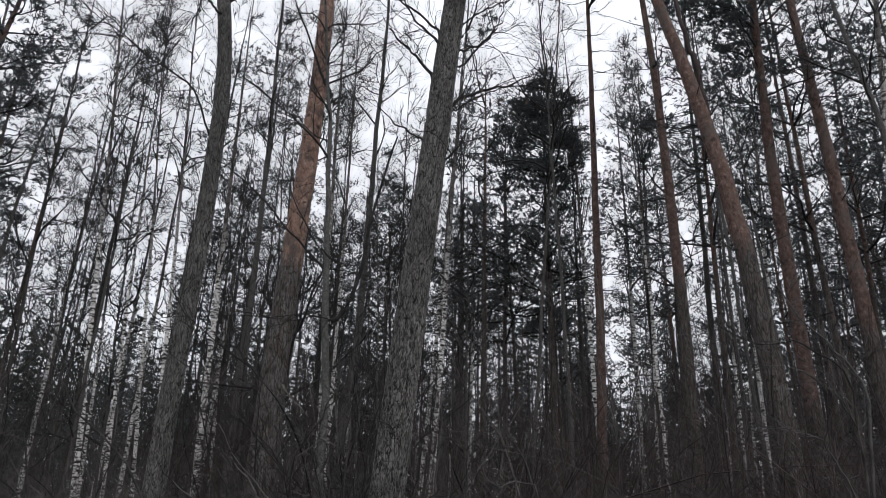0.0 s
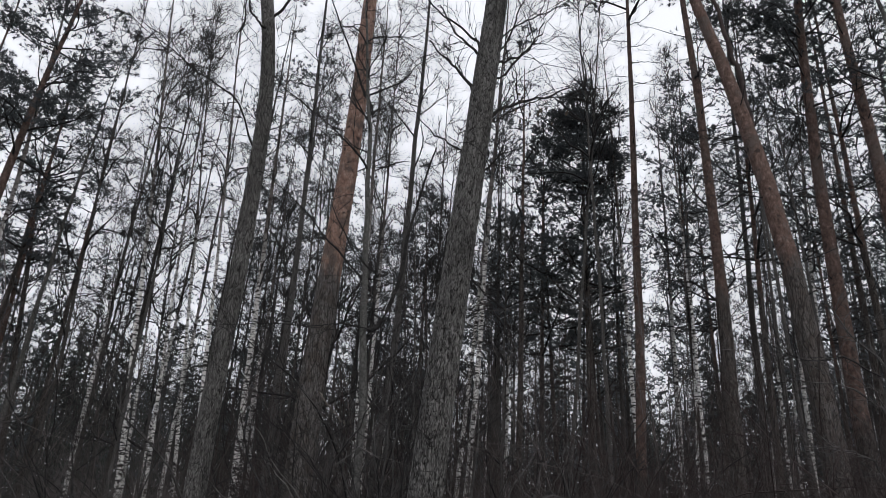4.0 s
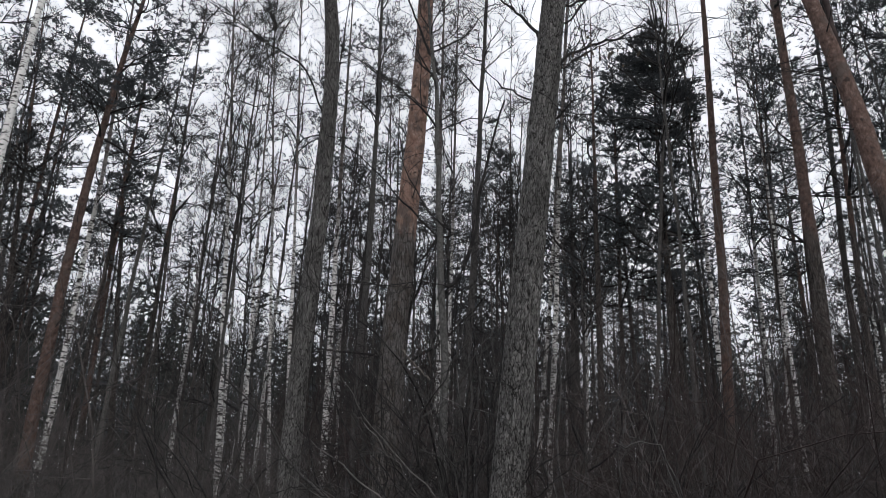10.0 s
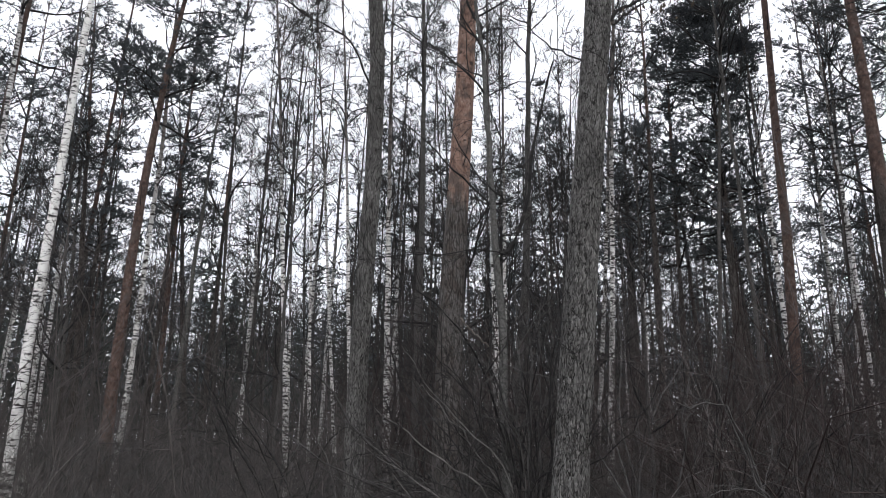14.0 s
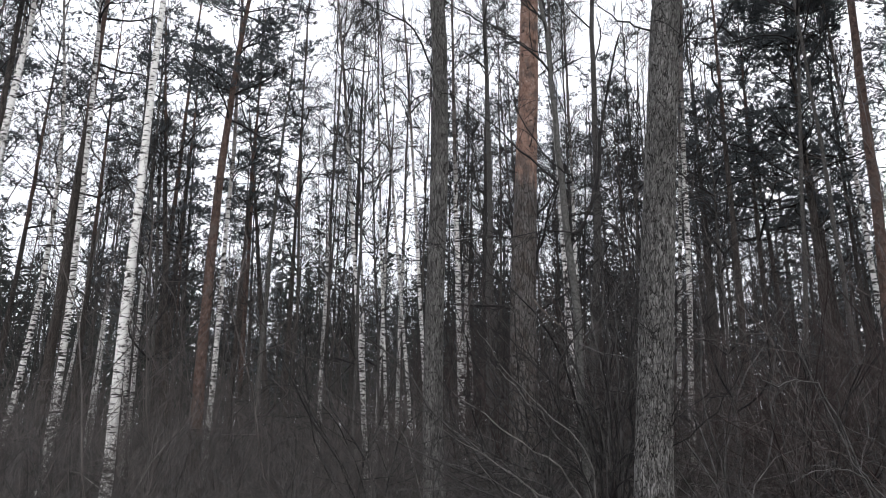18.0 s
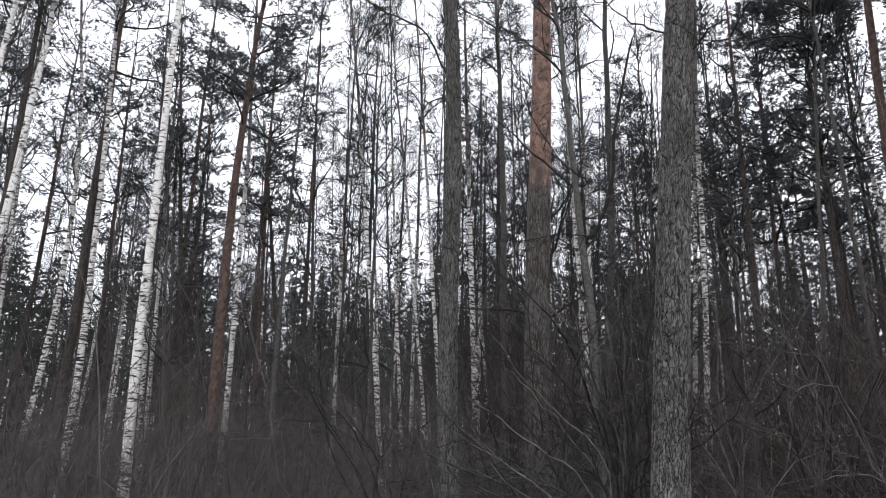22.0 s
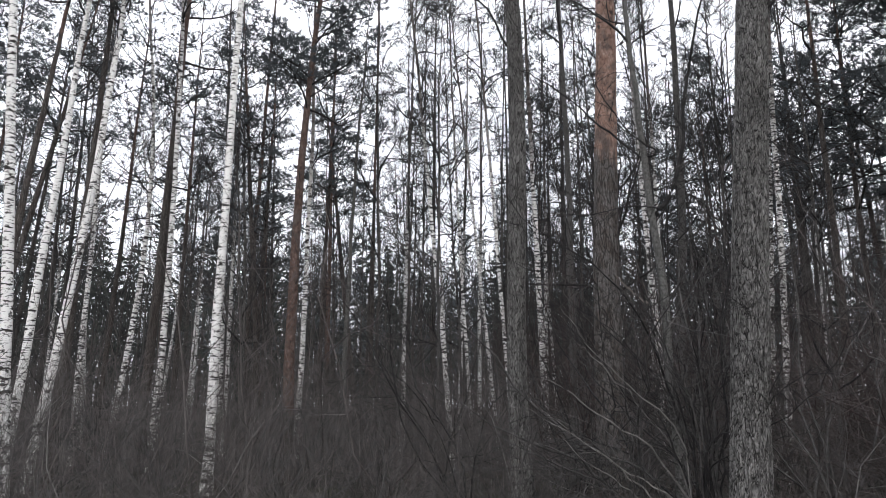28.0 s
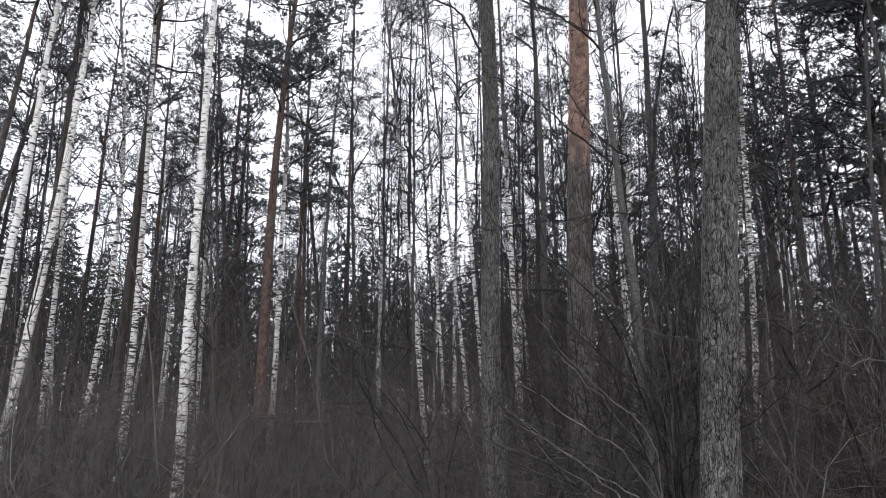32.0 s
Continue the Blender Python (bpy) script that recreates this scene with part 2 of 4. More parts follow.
def needle_green(name, a, c):
    m, n, l, b = material(name, 0.7)
    f = noise_tex(n, l, coords(n, l, (1, 1, 1)), 1.3, 3)
    g = n.new("ShaderNodeNewGeometry")
    r = mixed(n, l, ramp(n, l, f, [(0.3, (0, 0, 0)), (0.7, (1, 1, 1))]), a, c)
    l.new(mixed(n, l, 0.35, r, ramp(n, l, g.outputs["Random Per Island"], [(0, a), (1, c)])), b.inputs["Base Color"])
    b.inputs["Specular IOR Level"].default_value = 0.35
    return m


def litter(name):
    m, n, l, b = material(name, 0.95)
    v = coords(n, l, (1, 1, 1))
    f1, f2 = noise_tex(n, l, v, 0.7, 6, 0.7), noise_tex(n, l, v, 28, 4, 0.7)
    col = ramp(n, l, f2, [(0.3, (0.024, 0.022, 0.020)), (0.5, (0.05, 0.045, 0.04)), (0.7, (0.082, 0.074, 0.065))])
    moss = ramp(n, l, f1, [(0.5, (0, 0, 0)), (0.7, (0.7, 0.7, 0.7))])
    l.new(mixed(n, l, moss, col, (0.05, 0.055, 0.025)), b.inputs["Base Color"])
    bump(n, l, b, f2, 0.8, 0.05)
    return m


BARK = bark_grey("grey_plated_bark", (0.015, 0.014, 0.014), (0.165, 0.161, 0.156), (0.33, 0.325, 0.318), True)
BARK_SMOOTH = twig_bark("smooth_lichened_bark", (0.052, 0.051, 0.049), (0.14, 0.14, 0.134), 34)
BARK_SLIM = bark_grey("slim_grey_bark", (0.0405, 0.0387, 0.0369), (0.0828, 0.0801, 0.0783), (0.144, 0.14, 0.137))
PINE = bark_pine("pine_bark")
BIRCH = bark_birch("birch_bark")
TWIG = twig_bark("dark_twig_bark", (0.0171, 0.0162, 0.0171), (0.0414, 0.0396, 0.0396))
BARK_FAR = bark_grey("dull_brown_bark", (0.031, 0.029, 0.028), (0.066, 0.061, 0.0585), (0.112, 0.104, 0.1))
TWIG_RED = twig_bark("reddish_twig_bark", (0.036, 0.027, 0.0265), (0.068, 0.052, 0.0505))
TWIG_GREY = twig_bark("grey_twig_bark", (0.042, 0.04, 0.04), (0.105, 0.101, 0.1))
TWIG_PALE = twig_bark("pale_twig_bark", (0.1, 0.096, 0.093), (0.215, 0.207, 0.2))
BRUSH = twig_bark("brush_twig_bark", (0.069, 0.062, 0.0605), (0.148, 0.133, 0.129), 2.5)
NEEDLE = needle_green("pine_needles", (0.055, 0.065, 0.072), (0.108, 0.123, 0.135))
SPRUCE = needle_green("spruce_needles", (0.0209, 0.027, 0.0235), (0.0435, 0.0539, 0.047))
LITTER = litter("leaf_litter")
LEAF = twig_bark("withered_leaf", (0.045, 0.036, 0.028), (0.10, 0.08, 0.06), 30)
PALE = twig_bark("barkless_wood", (0.11, 0.095, 0.085), (0.19, 0.17, 0.155), 20)


# ---- mesh building ----
def unit(v):
    return v / np.maximum(np.linalg.norm(v, axis=-1, keepdims=True), 1e-9)


def tubes(P, R, sides):
    """Tapering round tubes along N paths of k points each: vertices and quads."""
    N, k, _ = P.shape
    tan = unit(np.gradient(P, axis=1))
    ref = np.where(np.abs(tan[..., 2:3]) > 0.9, np.array([1.0, 0, 0]), np.array([0, 0, 1.0]))
    a = unit(np.cross(tan, ref))
    b = np.cross(tan, a)
    ang = np.arange(sides) * 2 * np.pi / sides
    V = P[:, :, None] + R[:, :, None, None] * (np.cos(ang)[:, None] * a[:, :, None] + np.sin(ang)[:, None] * b[:, :, None])
    base = (np.arange(N * k) * sides).reshape(N, k)[:, :-1, None] + np.arange(sides)
    turn = (np.arange(N * k) * sides).reshape(N, k)[:, :-1, None] + (np.arange(sides) + 1) % sides
    return V.reshape(-1, 3), np.stack([base, turn, turn + sides, base + sides], -1).reshape(-1, 4)


def blades(C, D, L, W, rg):
    """Thin pointed leaves: N triangles from C along D."""
    side = unit(np.cross(D, rg.normal(size=D.shape))) * W[:, None]
    V = np.stack([C - side, C + side, C + D * L[:, None]], 1)
    return V.reshape(-1, 3), np.arange(len(C) * 3).reshape(-1, 3)


def mesh_of(name, pieces, mat, smooth=True):
    me = bpy.data.meshes.new(name)
    V = np.concatenate([p[0] for p in pieces])
    starts = np.cumsum([0] + [len(p[0]) for p in pieces])
    idx = np.concatenate([(p[1] + s).ravel() for p, s in zip(pieces, starts)])
    sizes = np.concatenate([np.full(len(p[1]), p[1].shape[1]) for p in pieces])
    me.vertices.add(len(V))
    me.vertices.foreach_set("co", V.astype(np.float32).ravel())
    me.loops.add(len(idx))
    me.loops.foreach_set("vertex_index", idx.astype(np.int32))
    me.polygons.add(len(sizes))
    me.polygons.foreach_set("loop_start", np.r_[0, np.cumsum(sizes)[:-1]].astype(np.int32))
    me.polygons.foreach_set("use_smooth", np.full(len(sizes), smooth))
    me.update(calc_edges=True)
    me.materials.append(mat)
    return me


def part(name, me, parent, label=""):
    ob = new(name, me)
    ob.parent = parent
    return tagged(ob, label)


def grow(S, D, L, k, rg, lift=0.0, wig=0.12):
    """Paths that start at S along D, bend upwards by lift and wander."""
    N = len(S)
    step = (L / (k - 1))[:, None]
    P, d = [S], D
    for j in range(k - 1):
        d = unit(d + rg.normal(size=(N, 3)) * wig + np.array([0, 0, lift / (k - 1)]))
        P.append(P[-1] + d * step)
    return np.stack(P, 1)


def along(P, u):
    """Points and directions at the shares u of the paths P, one share per path."""
    k = P.shape[1]
    x = np.clip(u * (k - 1), 0, k - 1.001)
    i, n = x.astype(int), np.arange(len(P))
    A, B = P[n, i], P[n, i + 1]
    return A + (B - A) * (x - i)[:, None], unit(B - A)


def offshoots(P, each, rg, lo=0.25, hi=1.0, angle=50, spread=15):
    """Starts and directions of side shoots, and the index and share of the parent."""
    who = np.repeat(np.arange(len(P)), each)
    u = rg.uniform(lo, hi, len(who))
    S, T = along(P[who], u)
    across = unit(np.cross(T, rg.normal(size=T.shape)))
    a = np.radians(rg.normal(angle, spread, len(who)))[:, None]
    return S, unit(T * np.cos(a) + across * np.sin(a)), who, u


def taper(P, r0, r1):
    s = np.linspace(0, 1, P.shape[1])
    return np.asarray(r0)[:, None] * (1 - s) + np.asarray(r1)[:, None] * s


def stem(d, h, lean, bend, rg, k=26, wob=0.02, tip=0.12, curl=(0, 0), top=11.0, form=0.75):
    """Axis and radii of a trunk of breast-height diameter d: lean in metres per metre, bend per square metre, curl per cubic metre, straight above top."""
    z = np.linspace(-0.15, h, k)
    w = np.cumsum(rg.normal(size=(k, 2)) * wob, axis=0) * 0.5
    w -= np.linspace(0, 1, k)[:, None] * w[-1]
    zz = np.where(z < top, z * z, top**2 + 2 * top * (z - top))
    z3 = np.where(z < top, z**3, top**3 + 3 * top**2 * (z - top))
    P = np.stack([lean[i] * z + bend[i] * zz + curl[i] * z3 + w[:, i] for i in (0, 1)] + [z], -1)
    s = np.clip(z / h, 0, 1)
    R = d / 2 * ((1 - s) ** form * (1 - tip) + tip * (1 - s) + 0.006) * 1.06
    R += d * 0.22 * np.exp(-np.maximum(z, 0) / 0.35)
    return P[None], R[None]


def furrowed(P, R, d, sides=110, low=9.0, deep=0.012):
    """A trunk with modelled bark plates up to a height, plain above: the mesh and the plates' relief."""
    z = P[0, :, 2]
    levels = np.r_[np.arange(z[0], low, 0.022), np.linspace(low, z[-1], 24)]
    p = np.stack([np.interp(levels, z, P[0, :, i]) for i in range(3)], -1)
    r = np.interp(levels, z, R[0])
    V, Q = tubes(p[None], r[None], sides)
    axis = np.repeat(p, sides, axis=0)
    out = unit(V - axis)
    rel = np.full(len(V), 0.6)
    for j, (o, a) in enumerate(zip(out, axis)):
        if a[2] < low:
            q = Vector((o[0] * d * 0.5, o[1] * d * 0.5, a[2] * 0.28)) * 42
            q += 1.7 * noise.noise_vector(q * 0.4) + 0.9 * noise.noise_vector(q * 1.4) + 0.4 * noise.noise_vector(q * 3.5)
            near = noise.voronoi(q)[0]
            rel[j] = min((near[1] - near[0]) * 1.9, 0.74 + 0.34 * noise.noise(q * 2.2))
    me = mesh_of("trunk", [(V + out * ((rel - 0.6) * deep)[:, None], Q)], BARK)
    me.attributes.new("plate", "FLOAT", "POINT").data.foreach_set("value", rel.astype(np.float32))
    return me


def bare_crown(P, R, rg, n1=26, lo=0.35, len1=2.4, angle=48, lift=0.5, n2=6, n3=5, fine=0.0036, k1=7, lod=0):
    """Three orders of leafless branches on a trunk."""
    h = P[0, -1, 2]
    u = np.sort(rg.uniform(lo, 0.97, n1))
    S, T = along(np.repeat(P, n1, 0), u)
    az = np.arange(n1) * 2.4 + rg.uniform(0, 6)
    flat = np.stack([np.cos(az), np.sin(az), 0 * az], -1)
    a = np.radians(rg.normal(angle, 10, n1))[:, None]
    D = unit(T * np.cos(a) + flat * np.sin(a))
    L = len1 * (1.05 - 0.75 * (u - lo) / (1 - lo)) * rg.uniform(0.55, 1.25, n1)
    B1 = grow(S, D, L, (k1 + 2, 6, 4)[lod], rg, lift, 0.22)
    thick = (1.0, 1.5, 1.8)[lod]
    r1 = (0.0095 * L + 0.004) * (1.0, 1.2, 1.3)[lod]
    out = [(B1, taper(B1, r1, np.full(n1, 0.003)), (5, 3, 3)[lod])]
    S, D, who, v = offshoots(B1, n2, rg, 0.2, 1.0, 46, 16)
    L2 = L[who] * (1.05 - v) * rg.uniform(0.35, 0.75, len(who)) + 0.18
    B2 = grow(S, D, L2, (5, 4, 3)[lod], rg, 0.35, 0.2)
    out.append((B2, taper(B2, (0.007 * L2 + 0.0025) * thick, np.full(len(L2), 0.7 * fine)), 3))
    if n3:
        S, D, who, v = offshoots(B2, n3, rg, 0.15, 1.0, 46, 18)
        L3 = L2[who] * rg.uniform(0.3, 0.65, len(who)) + 0.1
        B3 = grow(S, D, L3, 2 if lod else 4, rg, 0.15, 0.2)
        out.append((B3, taper(B3, np.full(len(L3), fine), np.full(len(L3), 0.45 * fine)), 3))
    return out


def tufts(S, D, rg, each, length, width):
    C = np.repeat(S, each, 0)
    dirs = unit((np.repeat(D, each, 0) + rg.normal(size=C.shape) * 0.7) * np.array([1, 1, 0.8]))
    C = C + np.repeat(D, each, 0) * rg.uniform(-0.5, 0.5, len(C))[:, None] * length
    n = len(C)
    return blades(C, dirs, rg.uniform(0.6, 1.2, n) * length, np.full(n, width), rg)


def spruce_crown(P, R, rg, n1=26, lo=0.55, len1=2.2, n2=7, n3=9, each=9, blade=0.09, width=0.006, flat=70, drop=0.0, lod=0, dome=1.5):
    """Whorls of drooping boughs thick with needle sprays."""
    tiers = max(n1 // 4, 2)
    u = np.sort(np.clip(rg.choice(np.linspace(lo, 0.985, tiers), n1) + rg.normal(0, 0.006, n1), 0.05, 0.985))
    S, T = along(np.repeat(P, n1, 0), u)
    az = np.arange(n1) * 2.4 + rg.uniform(0, 6)
    out = np.stack([np.cos(az), np.sin(az), 0 * az], -1)
    a = np.radians(flat - 40 * (np.clip(u - lo, 0, 1) / (1 - lo)) ** 2 + rg.normal(0, 9, n1))[:, None]
    D = unit(T * np.cos(a) + out * np.sin(a))
    L = len1 * (1.1 - 0.8 * (np.clip(u - lo, 0, 1) / (1 - lo)) ** dome) * rg.uniform(0.5, 1.2, n1)
    B1 = grow(S, D, L, (7, 6, 4)[lod], rg, 0.45 - drop, 0.18)
    wood = [(B1, taper(B1, 0.010 * L + 0.006, np.full(n1, 0.004)), (5, 3, 3)[lod])]
    S, D, who, v = offshoots(B1, n2, rg, 0.3, 1.0, 58, 16)
    keep = rg.uniform(size=len(who)) < np.clip(1.3 * L[who] / len1, 0.12, 1)
    S, D, who, v = S[keep], D[keep], who[keep], v[keep]
    D = unit(D * np.array([1, 1, 0.35]) + np.array([0, 0, 0.12]))
    L2 = L[who] * (1.2 - v) * rg.uniform(0.3, 0.7, len(who)) + 0.14
    B2 = grow(S, D, L2, (4, 3, 3)[lod], rg, 0.4 - drop, 0.15)
    wood.append((B2, taper(B2, 0.005 * L2 + 0.003, np.full(len(L2), 0.002)), 3))
    S, D, who, v = offshoots(B2, n3, rg, 0.1, 1.0, 42, 16)
    keep = rg.uniform(size=len(who)) < np.clip(L2[who] / (0.33 * len1), 0.2, 1)
    S, D = S[keep], D[keep]
    S = S + D * rg.uniform(0, 0.16, len(S))[:, None]
    return wood, tufts(S, D, rg, each, blade, width)


def pine_crown(P, R, rg, n1=26, lo=0.55, len1=2.2, pads=5, full=13, each=18, blade=0.1, width=0.0068, flat=74, drop=0.0, lod=0, dome=1.5, size=0.32, hi=0.99):
    """Bare-based boughs that fork into twigs, each ending in a cushion of needle tufts."""
    tiers = max(n1 // 3, 2)
    u = np.sort(np.clip(rg.choice(np.linspace(lo, hi, tiers), n1) + rg.normal(0, 0.008, n1), 0.05, 0.99))
    S, T = along(np.repeat(P, n1, 0), u)
    az = np.arange(n1) * 2.4 + rg.uniform(0, 6) + rg.normal(0, 0.4, n1)
    out = np.stack([np.cos(az), np.sin(az), 0 * az], -1)
    high = np.clip(u - lo, 0, 1) / (hi + 0.01 - lo)
    a = np.radians(flat - 45 * high**2 + rg.normal(0, 10, n1))[:, None]
    D = unit(T * np.cos(a) + out * np.sin(a))
    L = len1 * (1.1 - 0.8 * high**dome) * rg.uniform(0.45, 1.15, n1)
    B1 = grow(S, D, L, (8, 6, 4)[lod], rg, 0.35 - drop, 0.2)
    wood = [(B1, taper(B1, 0.011 * L + 0.006, np.full(n1, 0.005)), (5, 3, 3)[lod])]
    who = np.repeat(np.arange(n1), pads)
    v = np.where(np.arange(len(who)) % pads == 0, 1.0, rg.uniform(0.42, 0.98, len(who)))
    end, T = along(B1[who], v)
    from_, _ = along(B1[who], np.clip(v - rg.uniform(0.12, 0.3, len(who)), 0.15, 1))
    side = unit(np.cross(T, np.array([0, 0, 1.0]))) * rg.choice([-1, 1], len(who))[:, None]
    C = end + side * (np.where(v < 1, rg.uniform(0.12, 0.42, len(who)), 0) * L[who])[:, None]
    C[:, 2] += rg.uniform(-0.04, 0.16, len(who)) * L[who]
    bow = (from_ + C) / 2 + rg.normal(size=C.shape) * 0.05 * L[who][:, None] - np.array([0, 0, 0.03])
    B2 = np.stack([from_, bow, C], 1)
    wood.append((B2, taper(B2, 0.004 + 0.005 * L[who], np.full(len(who), 0.0035)), 3))
    rad = size * rg.uniform(0.6, 1.3, len(who)) * np.clip(L[who] / len1 + 0.15, 0.45, 1.1)
    whose = np.repeat(np.arange(len(who)), np.maximum((full * (rad / size) ** 1.6).astype(int), 3))
    n = len(whose)
    d = unit(rg.normal(size=(n, 3)) + np.array([0, 0, 0.25]))
    tip = C[whose] + d * (rg.uniform(0, 1, n) ** 0.45 * rad[whose])[:, None] * np.array([1, 1, 0.34])
    aim = unit(d * np.array([1, 1, 0.5]) + unit(tip - S[who[whose]]) * 0.6 + np.array([0, 0, 0.25]))
    return wood, tufts(tip, aim, rg, each, blade, width)


def wood_mesh(name, wood, mat):
    return mesh_of(name, [tubes(p, r, s) for p, r, s in wood], mat)


def stuff(name, me, parent, label):
    return tagged(part(name, me, parent, label), kind="stuff")


def crown_parts(tree, wood, mat, apart, limb="limb"):
    """The limbs one by one where they can be told apart, the twigs as one."""
    if apart:
        P, R, sides = wood[0]
        for i in range(len(P)):
            part(limb, mesh_of(limb, [tubes(P[i : i + 1], R[i : i + 1], sides)], mat), tree)
        wood = wood[1:]
    stuff("crown", wood_mesh("crown", wood, mat), tree, "dark bare twigs")


def spruce(x, y, d, h, seed=0, lo=0.1, n1=46, len1=2.1, n2=6, n3=4, each=5):
    rg = np.random.default_rng(seed)
    t = stand("spruce_tree", x, y, "dark slender spruce deep in the wood", group="spruces of the wood")
    P, R = stem(d, h, (0, 0), (0, 0), rg)
    part("trunk", mesh_of("trunk", [tubes(P, R, 6)], BARK_FAR), t)
    wood, green = spruce_crown(P, R, rg, n1, lo, len1, n2, n3, each, 0.17, 0.013, 92, 0.3, 2)
    stuff("crown", wood_mesh("crown", wood[:1], TWIG), t, "dark boughs")
    stuff("foliage", mesh_of("foliage", [green], SPRUCE, False), t, "blackish green needles")
    return t


def stand(name, x, y, label, category="tree", group=""):
    e = new(name)
    e.location = (x, y, ground_z(x, y))
    return tagged(e, label, category, group)


def ground_z(x, y):
    return 0.0


# ---- kinds of tree ----
def birch(x, y, d, h, lean=(0, 0), bend=(0, 0), seed=0, lo=0.4, n1=22, len1=1.9, fine=0.0036, near=True, n3=5, lod=0, brown_from=7.0, clean=0.0, label="leafless birch with white black-banded bark in undergrowth"):
    rg = np.random.default_rng(seed)
    t = stand("birch_tree", x, y, label, group="birches of the wood")
    P, R = stem(d, h, lean, bend, rg)
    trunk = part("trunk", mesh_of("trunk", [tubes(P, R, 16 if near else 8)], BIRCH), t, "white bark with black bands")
    trunk["brown_from"], trunk["clean"] = brown_from, clean
    crown_parts(t, bare_crown(P, R, rg, n1, lo, len1, 38, 0.3, 6, n3, fine, lod=lod), TWIG, near)
    return t


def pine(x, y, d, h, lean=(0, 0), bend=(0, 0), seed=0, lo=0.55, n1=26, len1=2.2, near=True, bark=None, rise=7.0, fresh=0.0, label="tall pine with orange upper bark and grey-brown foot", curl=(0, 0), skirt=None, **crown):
    rg = np.random.default_rng(seed)
    t = stand("pine_tree", x, y, label, group="pines of the wood")
    P, R = stem(d, h, lean, bend, rg, k=40, wob=0.012, tip=0.25, curl=curl, top=9.2 if any(curl) else 11.0)
    trunk = part("trunk", mesh_of("trunk", [tubes(P, R, 20 if near else 8)], bark or PINE), t, "orange and grey-brown flaking bark")
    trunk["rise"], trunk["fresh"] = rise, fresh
    wood, green = pine_crown(P, R, rg, n1, lo, len1, **crown)
    needles = [green]
    if skirt:
        more, green = pine_crown(P, R, rg, *skirt, flat=84, hi=lo, dome=4.0)
        wood, needles = wood + more, needles + [green]
    stubs = dead_stubs(P, R, rg, lo)
    crown_parts(t, wood + stubs, TWIG, near, "bough")
    stuff("foliage", mesh_of("foliage", needles, NEEDLE, False), t, "dark grey-green needles")
    return t


def dead_stubs(P, R, rg, lo, n=14):
    u = rg.uniform(0.25, lo + 0.05, n)
    S, T = along(np.repeat(P, n, 0), u)
    az = rg.uniform(0, 6.28, n)
    D = unit(np.stack([np.cos(az), np.sin(az), rg.uniform(-0.2, 0.4, n)], -1))
    L = rg.uniform(0.25, 1.3, n)
    B = grow(S, D, L, 4, rg, 0.1, 0.15)
    return [(B, taper(B, 0.006 + 0.006 * L, np.full(n, 0.003)), 4)]


def bare_tree(x, y, d, h, lean=(0, 0), bend=(0, 0), seed=0, lo=0.35, n1=22, len1=1.8, angle=45, mat=None, label="slim leafless tree with smooth grey bark", n3=5, fine=0.0036, near=True, n2=6, lod=0):
    rg = np.random.default_rng(seed)
    t = stand("bare_tree", x, y, label, group="leafless trees of the wood")
    P, R = stem(d, h, lean, bend, rg, wob=0.03)
    part("trunk", mesh_of("trunk", [tubes(P, R, 12 if near else 6)], mat or BARK_SLIM), t)
    crown_parts(t, bare_crown(P, R, rg, n1, lo, len1, angle, 0.5, n2, n3, fine, lod=lod), TWIG, near)
    return t


def rough_tree(x, y, d, h, lean=(0, 0), bend=(0, 0), seed=0, lo=0.42, n1=20, len1=2.6, label="", deep=0.007, curl=(0, 0)):
    rg = np.random.default_rng(seed)
    t = stand("alder_tree", x, y, label, group="leafless trees of the wood")
    P, R = stem(d, h, lean, bend, rg, k=40, wob=0.01, tip=0.12, curl=curl, top=9.2, form=0.4)
    part("trunk", furrowed(P, R, d, deep=deep), t, "grey fissured plated bark")
    crown_parts(t, bare_crown(P, R, rg, n1, lo, len1, 58, 0.55, 8, 6, 0.0048, 8), TWIG, True)
    return t


# ---- ground ----
gb = bmesh.new()
bmesh.ops.create_grid(gb, x_segments=60, y_segments=60, size=1500)
gm = bpy.data.meshes.new("ground")
gb.to_mesh(gm)
gb.free()
gm.materials.append(LITTER)
tagged(new("ground", gm), "forest floor of brown leaf litter and moss", "ground", kind="structure")

# ---- the trees that stand out ----
tree_a = rough_tree(-1.85, 9.20, d=0.262, h=19, lean=(-0.0999, -0.0205), bend=(0.03163, 0.00649), curl=(-0.002607, -0.000535), seed=1, n1=12, lo=0.45, deep=0.013, label="slender alder with grey fissured bark and one long limb")
tree_big = rough_tree(0.52, 6.84, d=0.33, h=18, lean=(0.0647, -0.0082), bend=(0.00456, -0.00057), curl=(-0.00025, 0.000031), seed=2, n1=22, lo=0.48, len1=2.6, deep=0.017, label="stout alder with deeply furrowed grey bark")
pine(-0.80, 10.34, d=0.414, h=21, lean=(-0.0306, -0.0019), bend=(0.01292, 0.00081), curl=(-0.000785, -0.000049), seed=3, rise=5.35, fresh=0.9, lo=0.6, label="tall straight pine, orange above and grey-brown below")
birch(-7.83, 10.90, d=0.177, h=21, lean=(-0.0149, -0.0105), bend=(0.00094, 0.00066), seed=4, brown_from=14, clean=1.0, lo=0.45, label="bright white slender birch standing free in the brush")
birch(-8.99, 7.89, d=0.173, h=18, lean=(-0.0746, -0.0849), bend=(0.00042, 0.00047), seed=5, brown_from=14, clean=0.7)
birch(-11.28, 9.82, d=0.167, h=17, lean=(0.0188, 0.0212), bend=(0.00059, 0.00066), seed=6, brown_from=10, clean=0.8)
